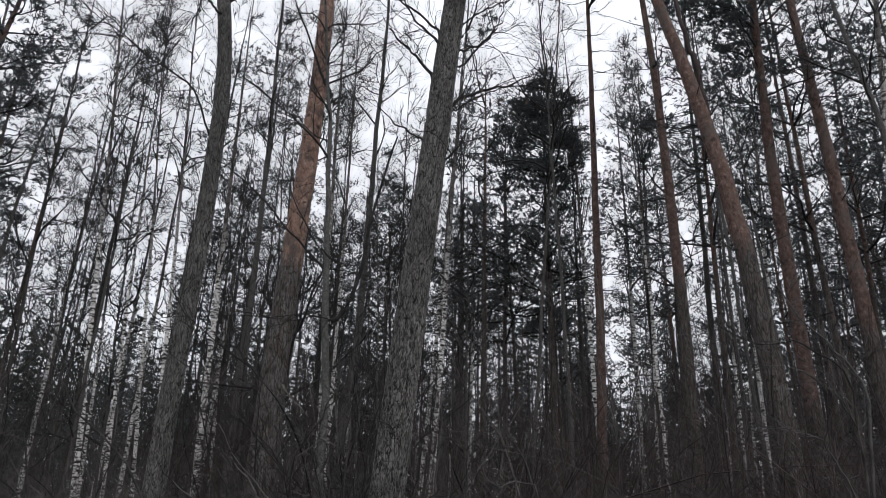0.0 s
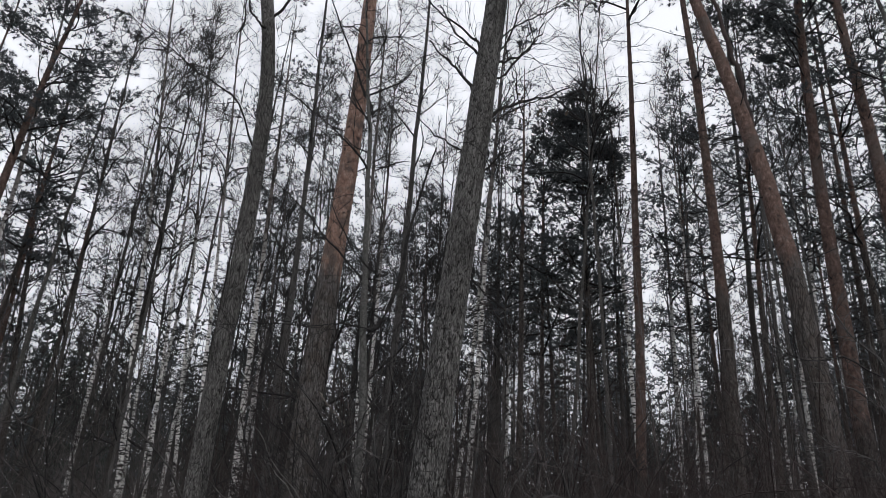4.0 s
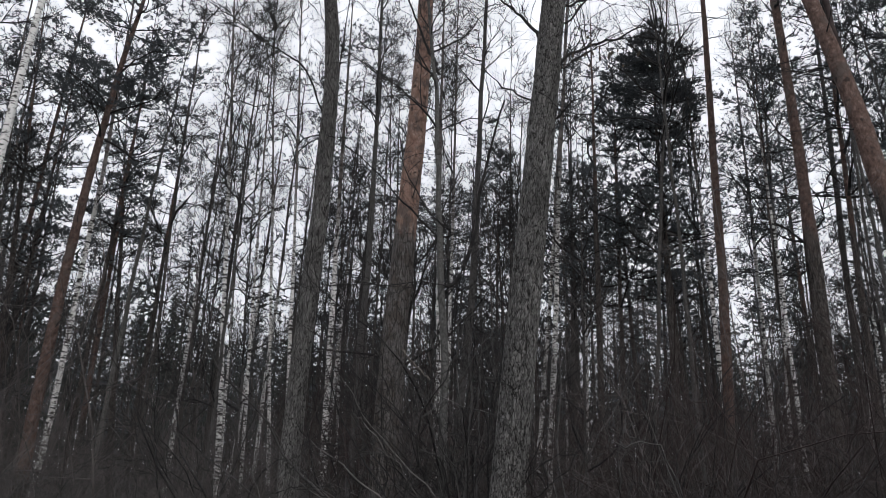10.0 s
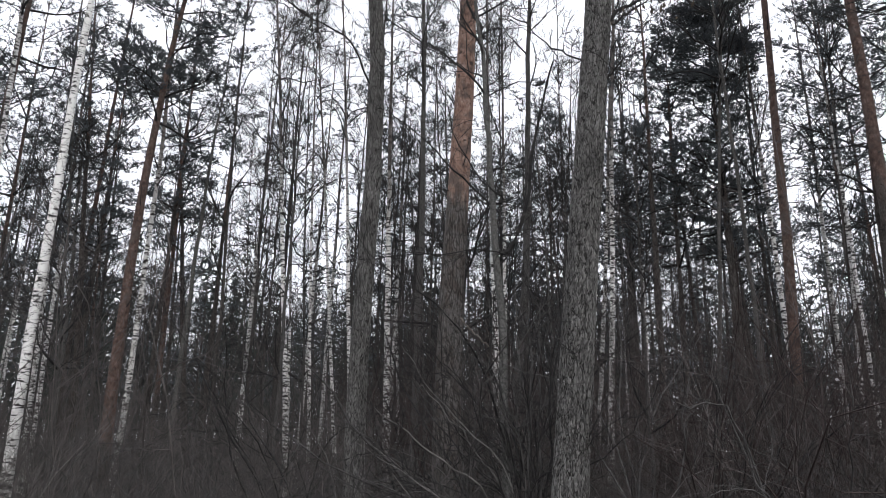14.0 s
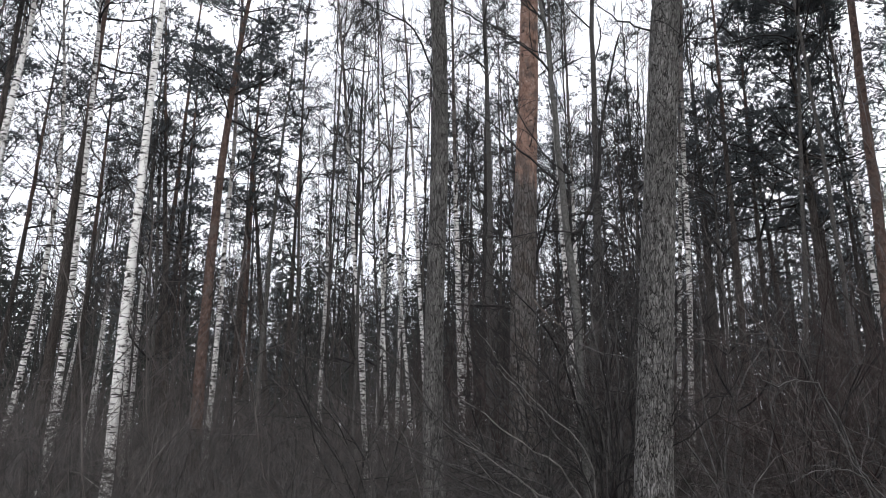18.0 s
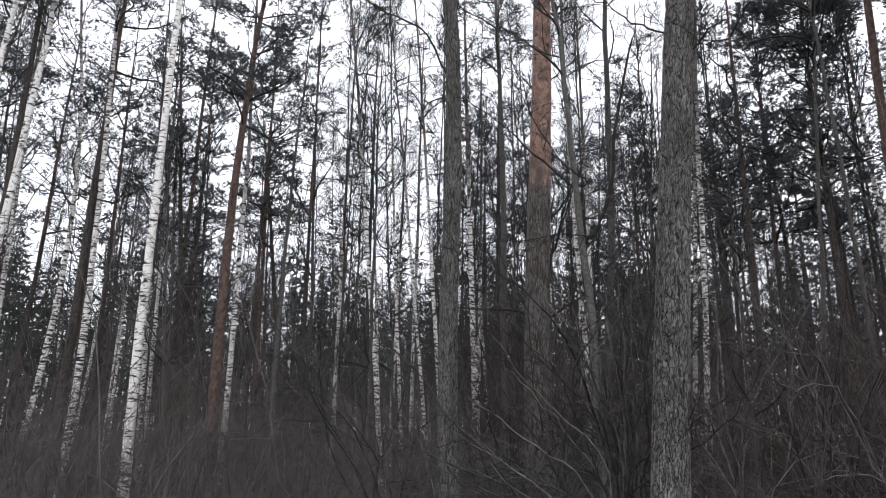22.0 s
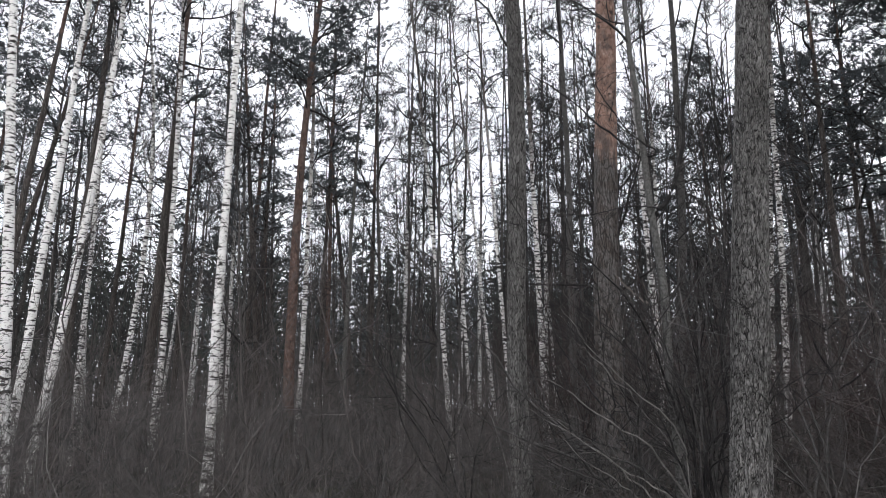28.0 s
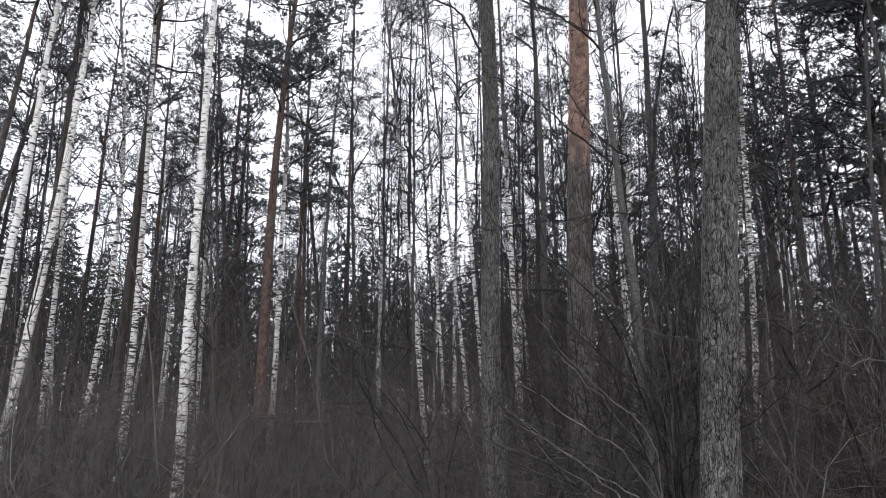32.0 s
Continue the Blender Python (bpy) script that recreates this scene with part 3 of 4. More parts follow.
birch(-11.04, 10.08, d=0.167, h=20, lean=(0.0703, 0.0755), bend=(-0.00237, -0.00254), seed=7, brown_from=10, clean=0.8)
birch(-14.74, 14.89, d=0.152, h=19, lean=(-0.0248, -0.0245), bend=(0.00061, 0.00060), seed=8, brown_from=10)
birch(-13.57, 14.61, d=0.158, h=18, lean=(0.1134, 0.1025), bend=(-0.00936, -0.00846), seed=9, brown_from=10)
birch(-11.14, 13.42, d=0.161, h=19, lean=(0.0148, 0.0121), bend=(-0.00258, -0.00211), seed=10, brown_from=10)
pine(-11.67, 13.63, d=0.227, h=19, lean=(0.0107, 0.0090), bend=(0.00000, 0.00000), seed=11, rise=9.0)
pine(-7.67, 13.37, d=0.252, h=15.8, lean=(-0.0337, -0.0192), bend=(0.00438, 0.00249), seed=12, rise=1.5, lo=0.5, n1=46, len1=1.6, full=17, label="slim pine with rusty red bark beside a birch")
birch(-9.71, 17.38, d=0.158, h=20, lean=(0.0166, 0.0091), bend=(-0.00178, -0.00097), seed=13)
pine(-10.79, 21.34, d=0.173, h=19, lean=(-0.0159, -0.0080), bend=(0.00000, 0.00000), seed=14, rise=3.0)
bare_tree(-8.13, 17.07, d=0.137, h=15, lean=(-0.0187, -0.0088), bend=(0.00327, 0.00154), seed=15, lo=0.6, n1=10, mat=BARK_SMOOTH, label="thin pale crooked tree")
birch(-8.46, 22.34, d=0.158, h=20, lean=(-0.0011, -0.0004), bend=(0.00106, 0.00039), seed=16)
birch(-6.73, 26.03, d=0.160, h=21, lean=(0.0109, 0.0028), bend=(0.00000, 0.00000), seed=17)
birch(-9.54, 31.48, d=0.152, h=20, lean=(-0.0580, -0.0176), bend=(0.00000, 0.00000), seed=18)
bare_tree(-10.92, 16.66, d=0.126, h=13, lean=(-0.0445, -0.0290), bend=(0.00000, 0.00000), seed=19, mat=BARK_SMOOTH, label="thin pale grey leafless tree in the brush")
birch(-3.18, 19.62, d=0.2, h=19, lean=(-0.0257, -0.0041), bend=(0.00000, 0.00000), seed=20)
bare_tree(-1.71, 13.78, d=0.152, h=18, lean=(0.0131, 0.0016), bend=(-0.00200, -0.00024), seed=21, lo=0.5)
tree_fork = bare_tree(0.11, 9.38, d=0.125, h=11.5, lean=(-0.0314, 0.0), bend=(-0.00342, 0.0), seed=22, lo=0.5, len1=1.6, mat=BARK_SMOOTH, label="forked young grey tree with a dark side stem")
birch(0.01, 16.86, d=0.156, h=18, lean=(-0.0478, 0.0002), bend=(0.00142, -0.00000), seed=23)
bare_tree(0.06, 14.89, d=0.190, h=19, lean=(0.0972, -0.0033), bend=(-0.00387, 0.00013), seed=24, lo=0.5)
birch(2.47, 19.70, d=0.144, h=19, lean=(0.0756, -0.0107), bend=(0.00000, -0.00000), seed=25)
birch(2.40, 16.68, d=0.156, h=20, lean=(0.0508, -0.0080), bend=(0.00004, -0.00001), seed=26)
pine_slim = pine(5.48, 13.96, d=0.230, h=20, lean=(0.0538, -0.0224), bend=(-0.00185, 0.00077), seed=27, rise=3.0, lo=0.72, label="very slim straight pine with reddish bark")
pine_forked = pine(5.98, 10.97, d=0.248, h=19, lean=(0.0284, -0.0160), bend=(-0.00251, 0.00142), seed=28, rise=5.6, lo=0.7, label="slim pine with reddish forked top")
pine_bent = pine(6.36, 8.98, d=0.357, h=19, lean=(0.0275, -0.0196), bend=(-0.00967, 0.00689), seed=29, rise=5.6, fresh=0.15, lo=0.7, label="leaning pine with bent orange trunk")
pine(8.00, 10.25, d=0.293, h=19, lean=(-0.0361, 0.0280), bend=(0.00344, -0.00267), seed=30, rise=3.5, lo=0.49, n1=64, len1=1.6, pads=6, full=16, size=0.3, width=0.008, label="pine with a dense dark low-hanging crown")
pine(11.86, 14.85, d=0.206, h=19, lean=(0.0016, -0.0013), bend=(0.00000, -0.00000), seed=31, rise=9.0)
pine(8.38, 9.28, d=0.282, h=19, lean=(-0.0058, 0.0051), bend=(-0.00079, 0.00070), seed=32, rise=4.5, lo=0.6)
pine(5.71, 17.07, d=0.244, h=14.2, lean=(-0.0048, 0.0016), bend=(0.00000, -0.00000), seed=33, rise=12.0, lo=0.77, n1=60, len1=1.4, flat=84, dome=1.9, label="pine with a dense dark domed crown", pads=6, full=17, size=0.32, width=0.0085, skirt=(34, 0.5, 2.0))
birch(6.77, 16.68, d=0.142, h=17, lean=(-0.0275, 0.0112), bend=(0.00000, -0.00000), seed=34)
birch(9.27, 19.95, d=0.152, h=18, lean=(0.0045, -0.0021), bend=(0.00000, -0.00000), seed=35)
birch(9.17, 18.89, d=0.152, h=18, lean=(0.0304, -0.0152), bend=(0.00000, -0.00000), seed=36)
birch(10.13, 14.87, d=0.142, h=15, lean=(0.0511, -0.0362), bend=(0.00000, -0.00000), seed=37)
pine(-10.74, 16.78, d=0.162, h=13, lean=(0.0035, 0.0022), bend=(0.00000, 0.00000), seed=38, rise=9, lo=0.5, n1=30, len1=1.5, full=15, label="slim dark pine among the birches")
pine(-10.16, 19.40, d=0.159, h=17, lean=(0.0067, 0.0034), bend=(0.00000, 0.00000), seed=39, rise=9, lo=0.5, n1=28, len1=1.3, full=14)
pine(-9.46, 21.94, d=0.173, h=18, lean=(-0.0076, -0.0033), bend=(0.00000, 0.00000), seed=40, rise=9, lo=0.5, n1=30, len1=1.2, full=14)
pine(-11.49, 11.06, d=0.188, h=17, lean=(0.0074, 0.0076), bend=(-0.00034, -0.00035), seed=41, rise=12, lo=0.6, len1=2.0, label="brownish pine between white birches")
pine(-14.16, 11.08, d=0.179, h=13, lean=(0.0907, 0.1052), bend=(0.00000, 0.00000), seed=42, rise=9, lo=0.6, n1=20, len1=1.8, label="dark leaning pine among the birches")
pine(-13.94, 16.93, d=0.159, h=18, lean=(-0.0206, -0.0170), bend=(0.00000, 0.00000), seed=43, rise=9, lo=0.5, n1=32, len1=1.6, full=15)
pine(4.71, 18.29, d=0.172, h=14, lean=(0.0072, -0.0019), bend=(0.00000, -0.00000), seed=44, rise=9, lo=0.45, n1=34, len1=2.1, full=18)
pine(5.55, 19.21, d=0.162, h=13.5, lean=(-0.0443, 0.0123), bend=(0.00000, -0.00000), seed=45, rise=9, lo=0.5, n1=34, len1=1.8, full=17)
pine(-9.80, 21.93, d=0.217, h=14, lean=(-0.1190, -0.0592), bend=(0.00000, 0.00000), seed=46, rise=9, lo=0.45, n1=40, len1=1.6, label="dark full pine behind a rusty one")
pine(6.15, 17.55, d=0.118, h=11.5, lean=(-0.0275, 0.0095), bend=(0.00000, -0.00000), seed=47, rise=9, lo=0.55, n1=20, len1=1.6, label="lower dark pine close behind a taller one")
birch(8.58, 9.83, d=0.15, h=17, lean=(0.0863, -0.0895), bend=(0.00000, 0.00000), seed=48, lo=0.6, label="white birch leaning out beside the pines")
bare_tree(8.66, 7.61, d=0.14, h=15, lean=(-0.0675, 0.0661), bend=(0.00000, 0.00000), seed=49, lo=0.5, label="dark bare tree leaning across the pines")
pine(1.77, 23.93, d=0.18, h=13.6, lean=(0.0044, -0.0003), bend=(0.00000, 0.00000), seed=50, rise=9, lo=0.42, n1=50, len1=2.1, full=20, label="dark low-crowned pine behind the alders")
pine(9.29, 18.83, d=0.18, h=16.8, lean=(0.0120, -0.0060), bend=(0.00000, 0.00000), seed=51, rise=9, lo=0.6, n1=34, len1=1.6, full=14, label="slim pine with a layered dark crown")
pine(-9.98, 16.19, d=0.18, h=14, lean=(-0.0849, -0.0576), bend=(0.00000, 0.00000), seed=52, rise=9, lo=0.55, n1=26, len1=1.8, full=12, label="dark pine with a spreading crown")
pine(-12.13, 9.67, d=0.18, h=13.8, lean=(0.0449, 0.0523), bend=(0.00000, 0.00000), seed=53, rise=9, lo=0.72, n1=22, len1=1.6, full=14, label="dark leaning pine with a small flat crown")
pine(3.71, 16.59, d=0.18, h=15.5, lean=(0.0066, -0.0015), bend=(0.00000, 0.00000), seed=54, rise=9, lo=0.55, n1=18, len1=2.2, full=11, label="dark pine with long layered boughs")

# ---- limbs and shoots with a bearing of their own ----
def curve_through(points, k=14):
    """A smooth path through a few bends."""
    q = np.array([points[0], *points, points[-1]], float)
    out = []
    n = len(points) - 1
    for u in np.linspace(0, n - 1e-6, k):
        i, f = int(u), u - int(u)
        a, b, c, d = q[i], q[i + 1], q[i + 2], q[i + 3]
        out.append(0.5 * (2 * b + (c - a) * f + (2 * a - 5 * b + 4 * c - d) * f * f + (3 * b - a - 3 * c + d) * f**3))
    return np.array(out)[None]


def rooted(tree, bends):
    """The bends of a limb, with its foot set into the trunk."""
    for o in tree.children:
        if o.name.split(".")[0] == "trunk":
            V = np.empty(len(o.data.vertices) * 3)
            o.data.vertices.foreach_get("co", V)
            V = V.reshape(-1, 3)
            near = V[np.argsort(np.abs(V[:, 2] - bends[0][2] + 0.12))[:40]].mean(axis=0) + np.array(tree.location)
            if 0.02 < math.hypot(near[0] - bends[0][0], near[1] - bends[0][1]) < 0.5:
                return [tuple(near), *bends]
    return bends


def limb(tree, name, bends, r0, r1, seed, each=9, twig=0.6, mat=None, label=""):
    """A branch of a tree or bush along its bends (in the wood's own metres), with side shoots."""
    rg = np.random.default_rng(seed)
    P = curve_through(rooted(tree, bends), 18) - np.array(tree.location)
    P[:, 2:-1] += rg.normal(size=P[:, 2:-1].shape) * 0.012
    ob = part(name, mesh_of(name, [tubes(P, taper(P, [r0], [r1]), 7)], mat or TWIG), tree, label)
    S, D, who, v = offshoots(P, each, rg, 0.25, 1.0, 45, 14)
    L = twig * rg.uniform(0.4, 1.2, len(S)) * (1.25 - 0.6 * v)
    B = grow(S, D, L, 8, rg, 0.2, 0.24)
    S, D, who, v = offshoots(B, 5, rg, 0.2, 1.0, 45, 16)
    L2 = L[who] * rg.uniform(0.25, 0.55, len(S))
    B2 = grow(S, D, L2, 4, rg, 0.15, 0.24)
    sprays = [(B, taper(B, 0.003 + 0.004 * L, np.full(len(L), 0.0022)), 4), (B2, taper(B2, np.full(len(L2), 0.0026), np.full(len(L2), 0.0016)), 3)]
    tagged(part("spray", wood_mesh("spray", sprays, TWIG if mat in (None, TWIG_PALE) else mat), ob), kind="stuff")

limb(tree_a, "limb", [(-1.86, 9.20, 6.42), (-2.07, 9.13, 7.01), (-2.33, 9.03, 7.46), (-2.64, 8.92, 7.62), (-2.95, 8.79, 7.74), (-3.26, 8.65, 7.94), (-3.46, 8.55, 8.01), (-3.86, 8.34, 8.26)], 0.019, 0.006, 800, each=26, twig=1.3, label="long bare limb arching away")
limb(tree_a, "limb", [(-2.87, 8.78, 7.70), (-3.15, 8.63, 7.80), (-3.44, 8.47, 7.77), (-3.84, 8.24, 7.60)], 0.011, 0.0035, 801)
limb(tree_a, "limb", [(-2.17, 9.04, 8.9), (-2.31, 9.01, 9.05), (-2.43, 8.98, 9.3), (-2.48, 8.96, 9.76)], 0.022, 0.012, 880, each=6, twig=0.6)
limb(tree_a, "limb", [(-2.45, 8.97, 9.53), (-2.41, 8.98, 9.02), (-2.46, 8.97, 8.56), (-2.56, 8.94, 8.26), (-2.67, 8.91, 7.96)], 0.016, 0.005, 881, each=16, twig=1.0)
limb(tree_big, "limb", [(1.14, 6.79, 6.10), (1.31, 6.79, 6.27), (1.57, 6.76, 6.39), (1.86, 6.71, 6.46), (2.15, 6.65, 6.63)], 0.028, 0.006, 802, each=12, twig=1.0)
limb(tree_big, "limb", [(1.04, 6.81, 5.28), (1.18, 6.72, 5.46), (1.31, 6.62, 5.55), (1.50, 6.52, 5.61)], 0.018, 0.004, 803, each=8, twig=0.8)
limb(tree_big, "limb", [(1.01, 6.81, 6.34), (0.85, 6.90, 6.75), (0.65, 6.99, 7.02), (0.41, 7.07, 7.37)], 0.03, 0.008, 804, each=12, twig=1.0)
limb(tree_big, "limb", [(1.03, 6.92, 7.28), (0.75, 6.99, 7.60), (0.45, 7.05, 7.88), (0.21, 7.09, 8.21)], 0.022, 0.006, 805)
limb(tree_big, "limb", [(1.15, 6.90, 6.94), (1.39, 6.89, 7.40), (1.53, 6.90, 7.88), (1.76, 6.88, 8.37)], 0.02, 0.006, 806)
limb(tree_fork, "side_stem", [(-0.03, 9.38, 4.09), (0.06, 9.38, 4.2), (0.17, 9.38, 4.35), (0.31, 9.37, 4.74), (0.38, 9.36, 5.22), (0.45, 9.35, 5.82), (0.59, 9.33, 6.54), (0.76, 9.3, 7.15)], 0.042, 0.013, 807, each=16, twig=1.0, label="dark slender side stem")
limb(tree_fork, "limb", [(-0.33, 9.4, 7.85), (-0.48, 9.5, 8.15), (-0.61, 9.5, 8.51), (-0.78, 9.5, 9.0), (-1.0, 9.5, 9.48), (-1.23, 9.47, 10.03)], 0.026, 0.01, 850, each=12, twig=0.9)
limb(pine_bent, "second_stem", [(6.04, 9.26, 8.3), (6.03, 9.3, 8.71), (5.97, 9.33, 9.34), (5.92, 9.36, 9.67), (5.85, 9.4, 10.2), (5.77, 9.44, 10.89), (5.66, 9.5, 11.6)], 0.055, 0.032, 851, each=4, twig=0.5, mat=TWIG_RED, label="slim second stem close to the trunk")
limb(pine_forked, "dead_branch", [(5.99, 10.77, 10.3), (6.09, 10.71, 10.48), (6.16, 10.67, 10.74)], 0.03, 0.012, 852, each=3, twig=0.3, label="short dead snag")
limb(pine_forked, "dead_branch", [(6.03, 10.8, 9.5), (6.2, 10.7, 9.66), (6.3, 10.64, 9.8)], 0.018, 0.006, 853, each=3, twig=0.25)
for z, reach, tip in ((11.7, 0.55, 0.1), (12.2, 0.85, 0.25), (12.5, -0.45, 0.05), (12.9, 0.8, -0.15), (13.35, 0.6, 0.3), (13.6, -0.6, 0.2), (14.1, 0.7, 0.35)):
    x, y = 5.48 + 0.0538 * z - 0.00185 * z * z, 13.96 - 0.0224 * z + 0.00077 * z * z
    limb(pine_slim, "dead_branch", [(x, y, z), (x + 0.46 * reach, y - 0.2 * reach, z + 0.2 * tip), (x + 0.92 * reach, y - 0.39 * reach, z + tip)], 0.016, 0.005, 860 + int(z * 10), each=8, twig=0.45)
for z, reach in ((6.6, 0.28), (7.3, -0.3), (8.0, -0.35), (8.4, 0.3), (9.0, -0.4), (9.7, -0.3)):
    x, y = 6.36 + 0.0275 * z - 0.00967 * z * z, 8.98 - 0.0196 * z + 0.00689 * z * z
    limb(pine_bent, "dead_branch", [(x, y, z), (x + 0.4 * reach, y - 0.28 * reach, z + 0.02), (x + 0.82 * reach, y - 0.57 * reach, z + 0.12)], 0.018, 0.009, 1000 + int(z * 10), each=2, twig=0.2)
limb(tree_fork, "limb", [(-0.03, 9.38, 4.76), (-0.38, 9.32, 5.09), (-0.77, 9.23, 5.46), (-1.12, 9.14, 5.81), (-1.56, 9.01, 6.15), (-1.80, 8.91, 6.22)], 0.02, 0.006, 808, each=8, twig=0.5)
bush_a = stand("bush", 0.16, 7.76, "arching leafless hazel bush with long grey shoots", "bush")
# TWIG_PALE shoots: light from above is put into their paler colour
limb(bush_a, "shoot", [(0.15, 7.76, 0.37), (-0.01, 7.64, 1.09), (-0.35, 7.51, 1.54), (-0.67, 7.36, 1.95), (-0.94, 7.21, 2.21)], 0.0125, 0.004, 810, each=14, twig=0.6, mat=TWIG_PALE, label="shoot coloured pale as if lit from above")
limb(bush_a, "shoot", [(0.22, 7.76, 0.37), (-0.18, 7.54, 1.06), (-0.68, 7.29, 1.43), (-1.04, 7.02, 1.71), (-1.28, 6.76, 1.89)], 0.0125, 0.004, 811, each=14, twig=0.6, mat=TWIG_PALE, label="shoot coloured pale as if lit from above")
limb(bush_a, "shoot", [(0.11, 7.76, 0.36), (-0.44, 7.42, 0.82), (-0.95, 7.04, 1.26), (-1.22, 6.66, 1.51)], 0.012, 0.004, 812, each=14, twig=0.6, mat=TWIG_PALE, label="shoot coloured pale as if lit from above")
limb(bush_a, "shoot", [(0.24, 7.76, 0.37), (0.35, 7.65, 1.21), (0.30, 7.55, 1.95), (0.11, 7.46, 2.56)], 0.0125, 0.004, 813, each=14, twig=0.6)
limb(bush_a, "shoot", [(0.30, 7.75, 0.37), (0.34, 7.43, 1.22), (0.63, 7.08, 1.37), (0.79, 6.73, 1.65), (0.91, 6.39, 1.97)], 0.011, 0.0035, 814, each=8, twig=0.4)
limb(bush_a, "shoot", [(0.28, 7.6, 0.36), (0.33, 7.4, 0.71), (0.29, 7.37, 1.39), (0.21, 7.37, 2.1), (0.14, 7.38, 2.68), (0.12, 7.38, 3.22)], 0.016, 0.006, 870, each=12, twig=0.6, mat=TWIG_GREY)
limb(bush_a, "shoot", [(0.3, 7.6, 0.36), (0.35, 7.4, 0.71), (0.36, 7.37, 1.55), (0.36, 7.37, 2.21), (0.37, 7.36, 2.78), (0.42, 7.36, 3.25)], 0.015, 0.005, 871, each=12, twig=0.6, mat=TWIG_GREY)
limb(bush_a, "shoot", [(0.26, 7.6, 0.36), (0.3, 7.4, 0.71), (0.11, 7.38, 1.55), (-0.04, 7.38, 2.11), (-0.18, 7.38, 2.46)], 0.015, 0.005, 872, each=12, twig=0.6)
limb(bush_a, "shoot", [(0.31, 7.6, 0.36), (0.36, 7.4, 0.71), (0.47, 7.36, 1.44), (0.48, 7.36, 2.21), (0.61, 7.34, 2.89)], 0.013, 0.005, 873, each=12, twig=0.6)
limb(bush_a, "shoot", [(0.24, 7.6, 0.36), (0.26, 7.4, 0.71), (0.25, 7.37, 1.66), (0.28, 7.37, 2.44), (0.26, 7.37, 3.09), (0.31, 7.37, 3.51)], 0.016, 0.006, 874, each=12, twig=0.6, mat=TWIG_GREY)
limb(bush_a, "shoot", [(0.08, 7.76, 0.36), (0.06, 7.66, 1.32), (-0.06, 7.56, 2.13), (-0.37, 7.46, 2.85)], 0.0125, 0.004, 815, each=14, twig=0.6, mat=TWIG_GREY)
limb(bush_a, "shoot", [(0.19, 7.76, 0.37), (0.18, 7.62, 1.43), (0.35, 7.48, 2.35), (0.55, 7.34, 3.21)], 0.0125, 0.004, 816, each=10, twig=0.6)
bush_b = stand("bush", 4.60, 5.54, "crooked leafless bush with pale bent twigs", "bush")
limb(bush_b, "shoot", [(4.61, 5.53, 1.61), (4.57, 5.41, 2.27), (4.44, 5.36, 2.59), (4.27, 5.34, 2.77), (3.91, 5.46, 2.96), (3.47, 5.61, 2.93)], 0.011, 0.0035, 818, each=14, twig=0.6, mat=TWIG_GREY)
limb(bush_b, "shoot", [(4.63, 5.52, 1.61), (4.68, 5.40, 2.70), (4.51, 5.48, 3.16), (4.28, 5.60, 3.55), (4.08, 5.69, 4.07)], 0.015, 0.004, 819, each=14, twig=0.6, mat=TWIG_GREY)
limb(bush_b, "shoot", [(4.61, 5.53, 1.61), (4.42, 5.51, 2.09), (4.21, 5.51, 2.36), (3.93, 5.55, 2.44)], 0.011, 0.004, 820, each=14, twig=0.6, mat=TWIG_GREY)
limb(bush_b, "shoot", [(4.63, 5.52, 1.61), (4.57, 5.43, 2.80), (4.25, 5.56, 3.19), (3.85, 5.72, 3.22), (3.42, 5.88, 3.56)], 0.011, 0.003, 821, each=9, twig=0.4)
limb(bush_a, "shoot", [(0.18, 7.76, 0.37), (0.03, 7.59, 0.98), (-0.23, 7.41, 1.66), (-0.37, 7.23, 2.11), (-0.73, 7.03, 2.44)], 0.012, 0.0035, 822, each=14, twig=0.6)
limb(bush_a, "shoot", [(0.09, 7.76, 0.36), (-0.33, 7.48, 0.92), (-0.69, 7.18, 1.10), (-1.06, 6.87, 1.40), (-1.44, 6.52, 1.69)], 0.011, 0.0035, 823, each=14, twig=0.6, mat=TWIG_GREY)
limb(bush_a, "shoot", [(0.24, 7.76, 0.37), (0.15, 7.61, 1.10), (-0.00, 7.46, 1.72), (-0.32, 7.31, 2.00), (-0.85, 7.12, 2.58)], 0.012, 0.0035, 824, each=14, twig=0.6)
limb(bush_a, "shoot", [(0.27, 7.75, 0.37), (0.41, 7.62, 1.10), (0.49, 7.49, 1.72), (0.40, 7.37, 2.39), (0.29, 7.25, 2.91)], 0.011, 0.0035, 825, each=14, twig=0.6)
limb(bush_a, "shoot", [(0.08, 7.76, 0.36), (-0.61, 7.41, 0.70), (-1.02, 7.03, 0.88), (-1.33, 6.64, 1.17)], 0.011, 0.0035, 826, each=14, twig=0.6, mat=TWIG_GREY)
limb(bush_b, "shoot", [(2.55, 6.83, 0.94), (2.27, 6.75, 1.27), (2.15, 6.61, 1.80), (2.30, 6.39, 2.12)], 0.01, 0.004, 827, each=8, twig=0.4, mat=TWIG_GREY)
limb(bush_b, "shoot", [(2.52, 6.84, 0.89), (2.30, 6.74, 1.17), (2.05, 6.65, 1.23), (1.78, 6.55, 1.17)], 0.01, 0.004, 828, each=8, twig=0.4, mat=TWIG_GREY)
limb(bush_b, "shoot", [(2.54, 7.05, 0.78), (2.13, 6.97, 1.91), (1.66, 6.89, 1.96), (1.47, 6.73, 2.42)], 0.012, 0.004, 829, each=8, twig=0.5, mat=TWIG_GREY)
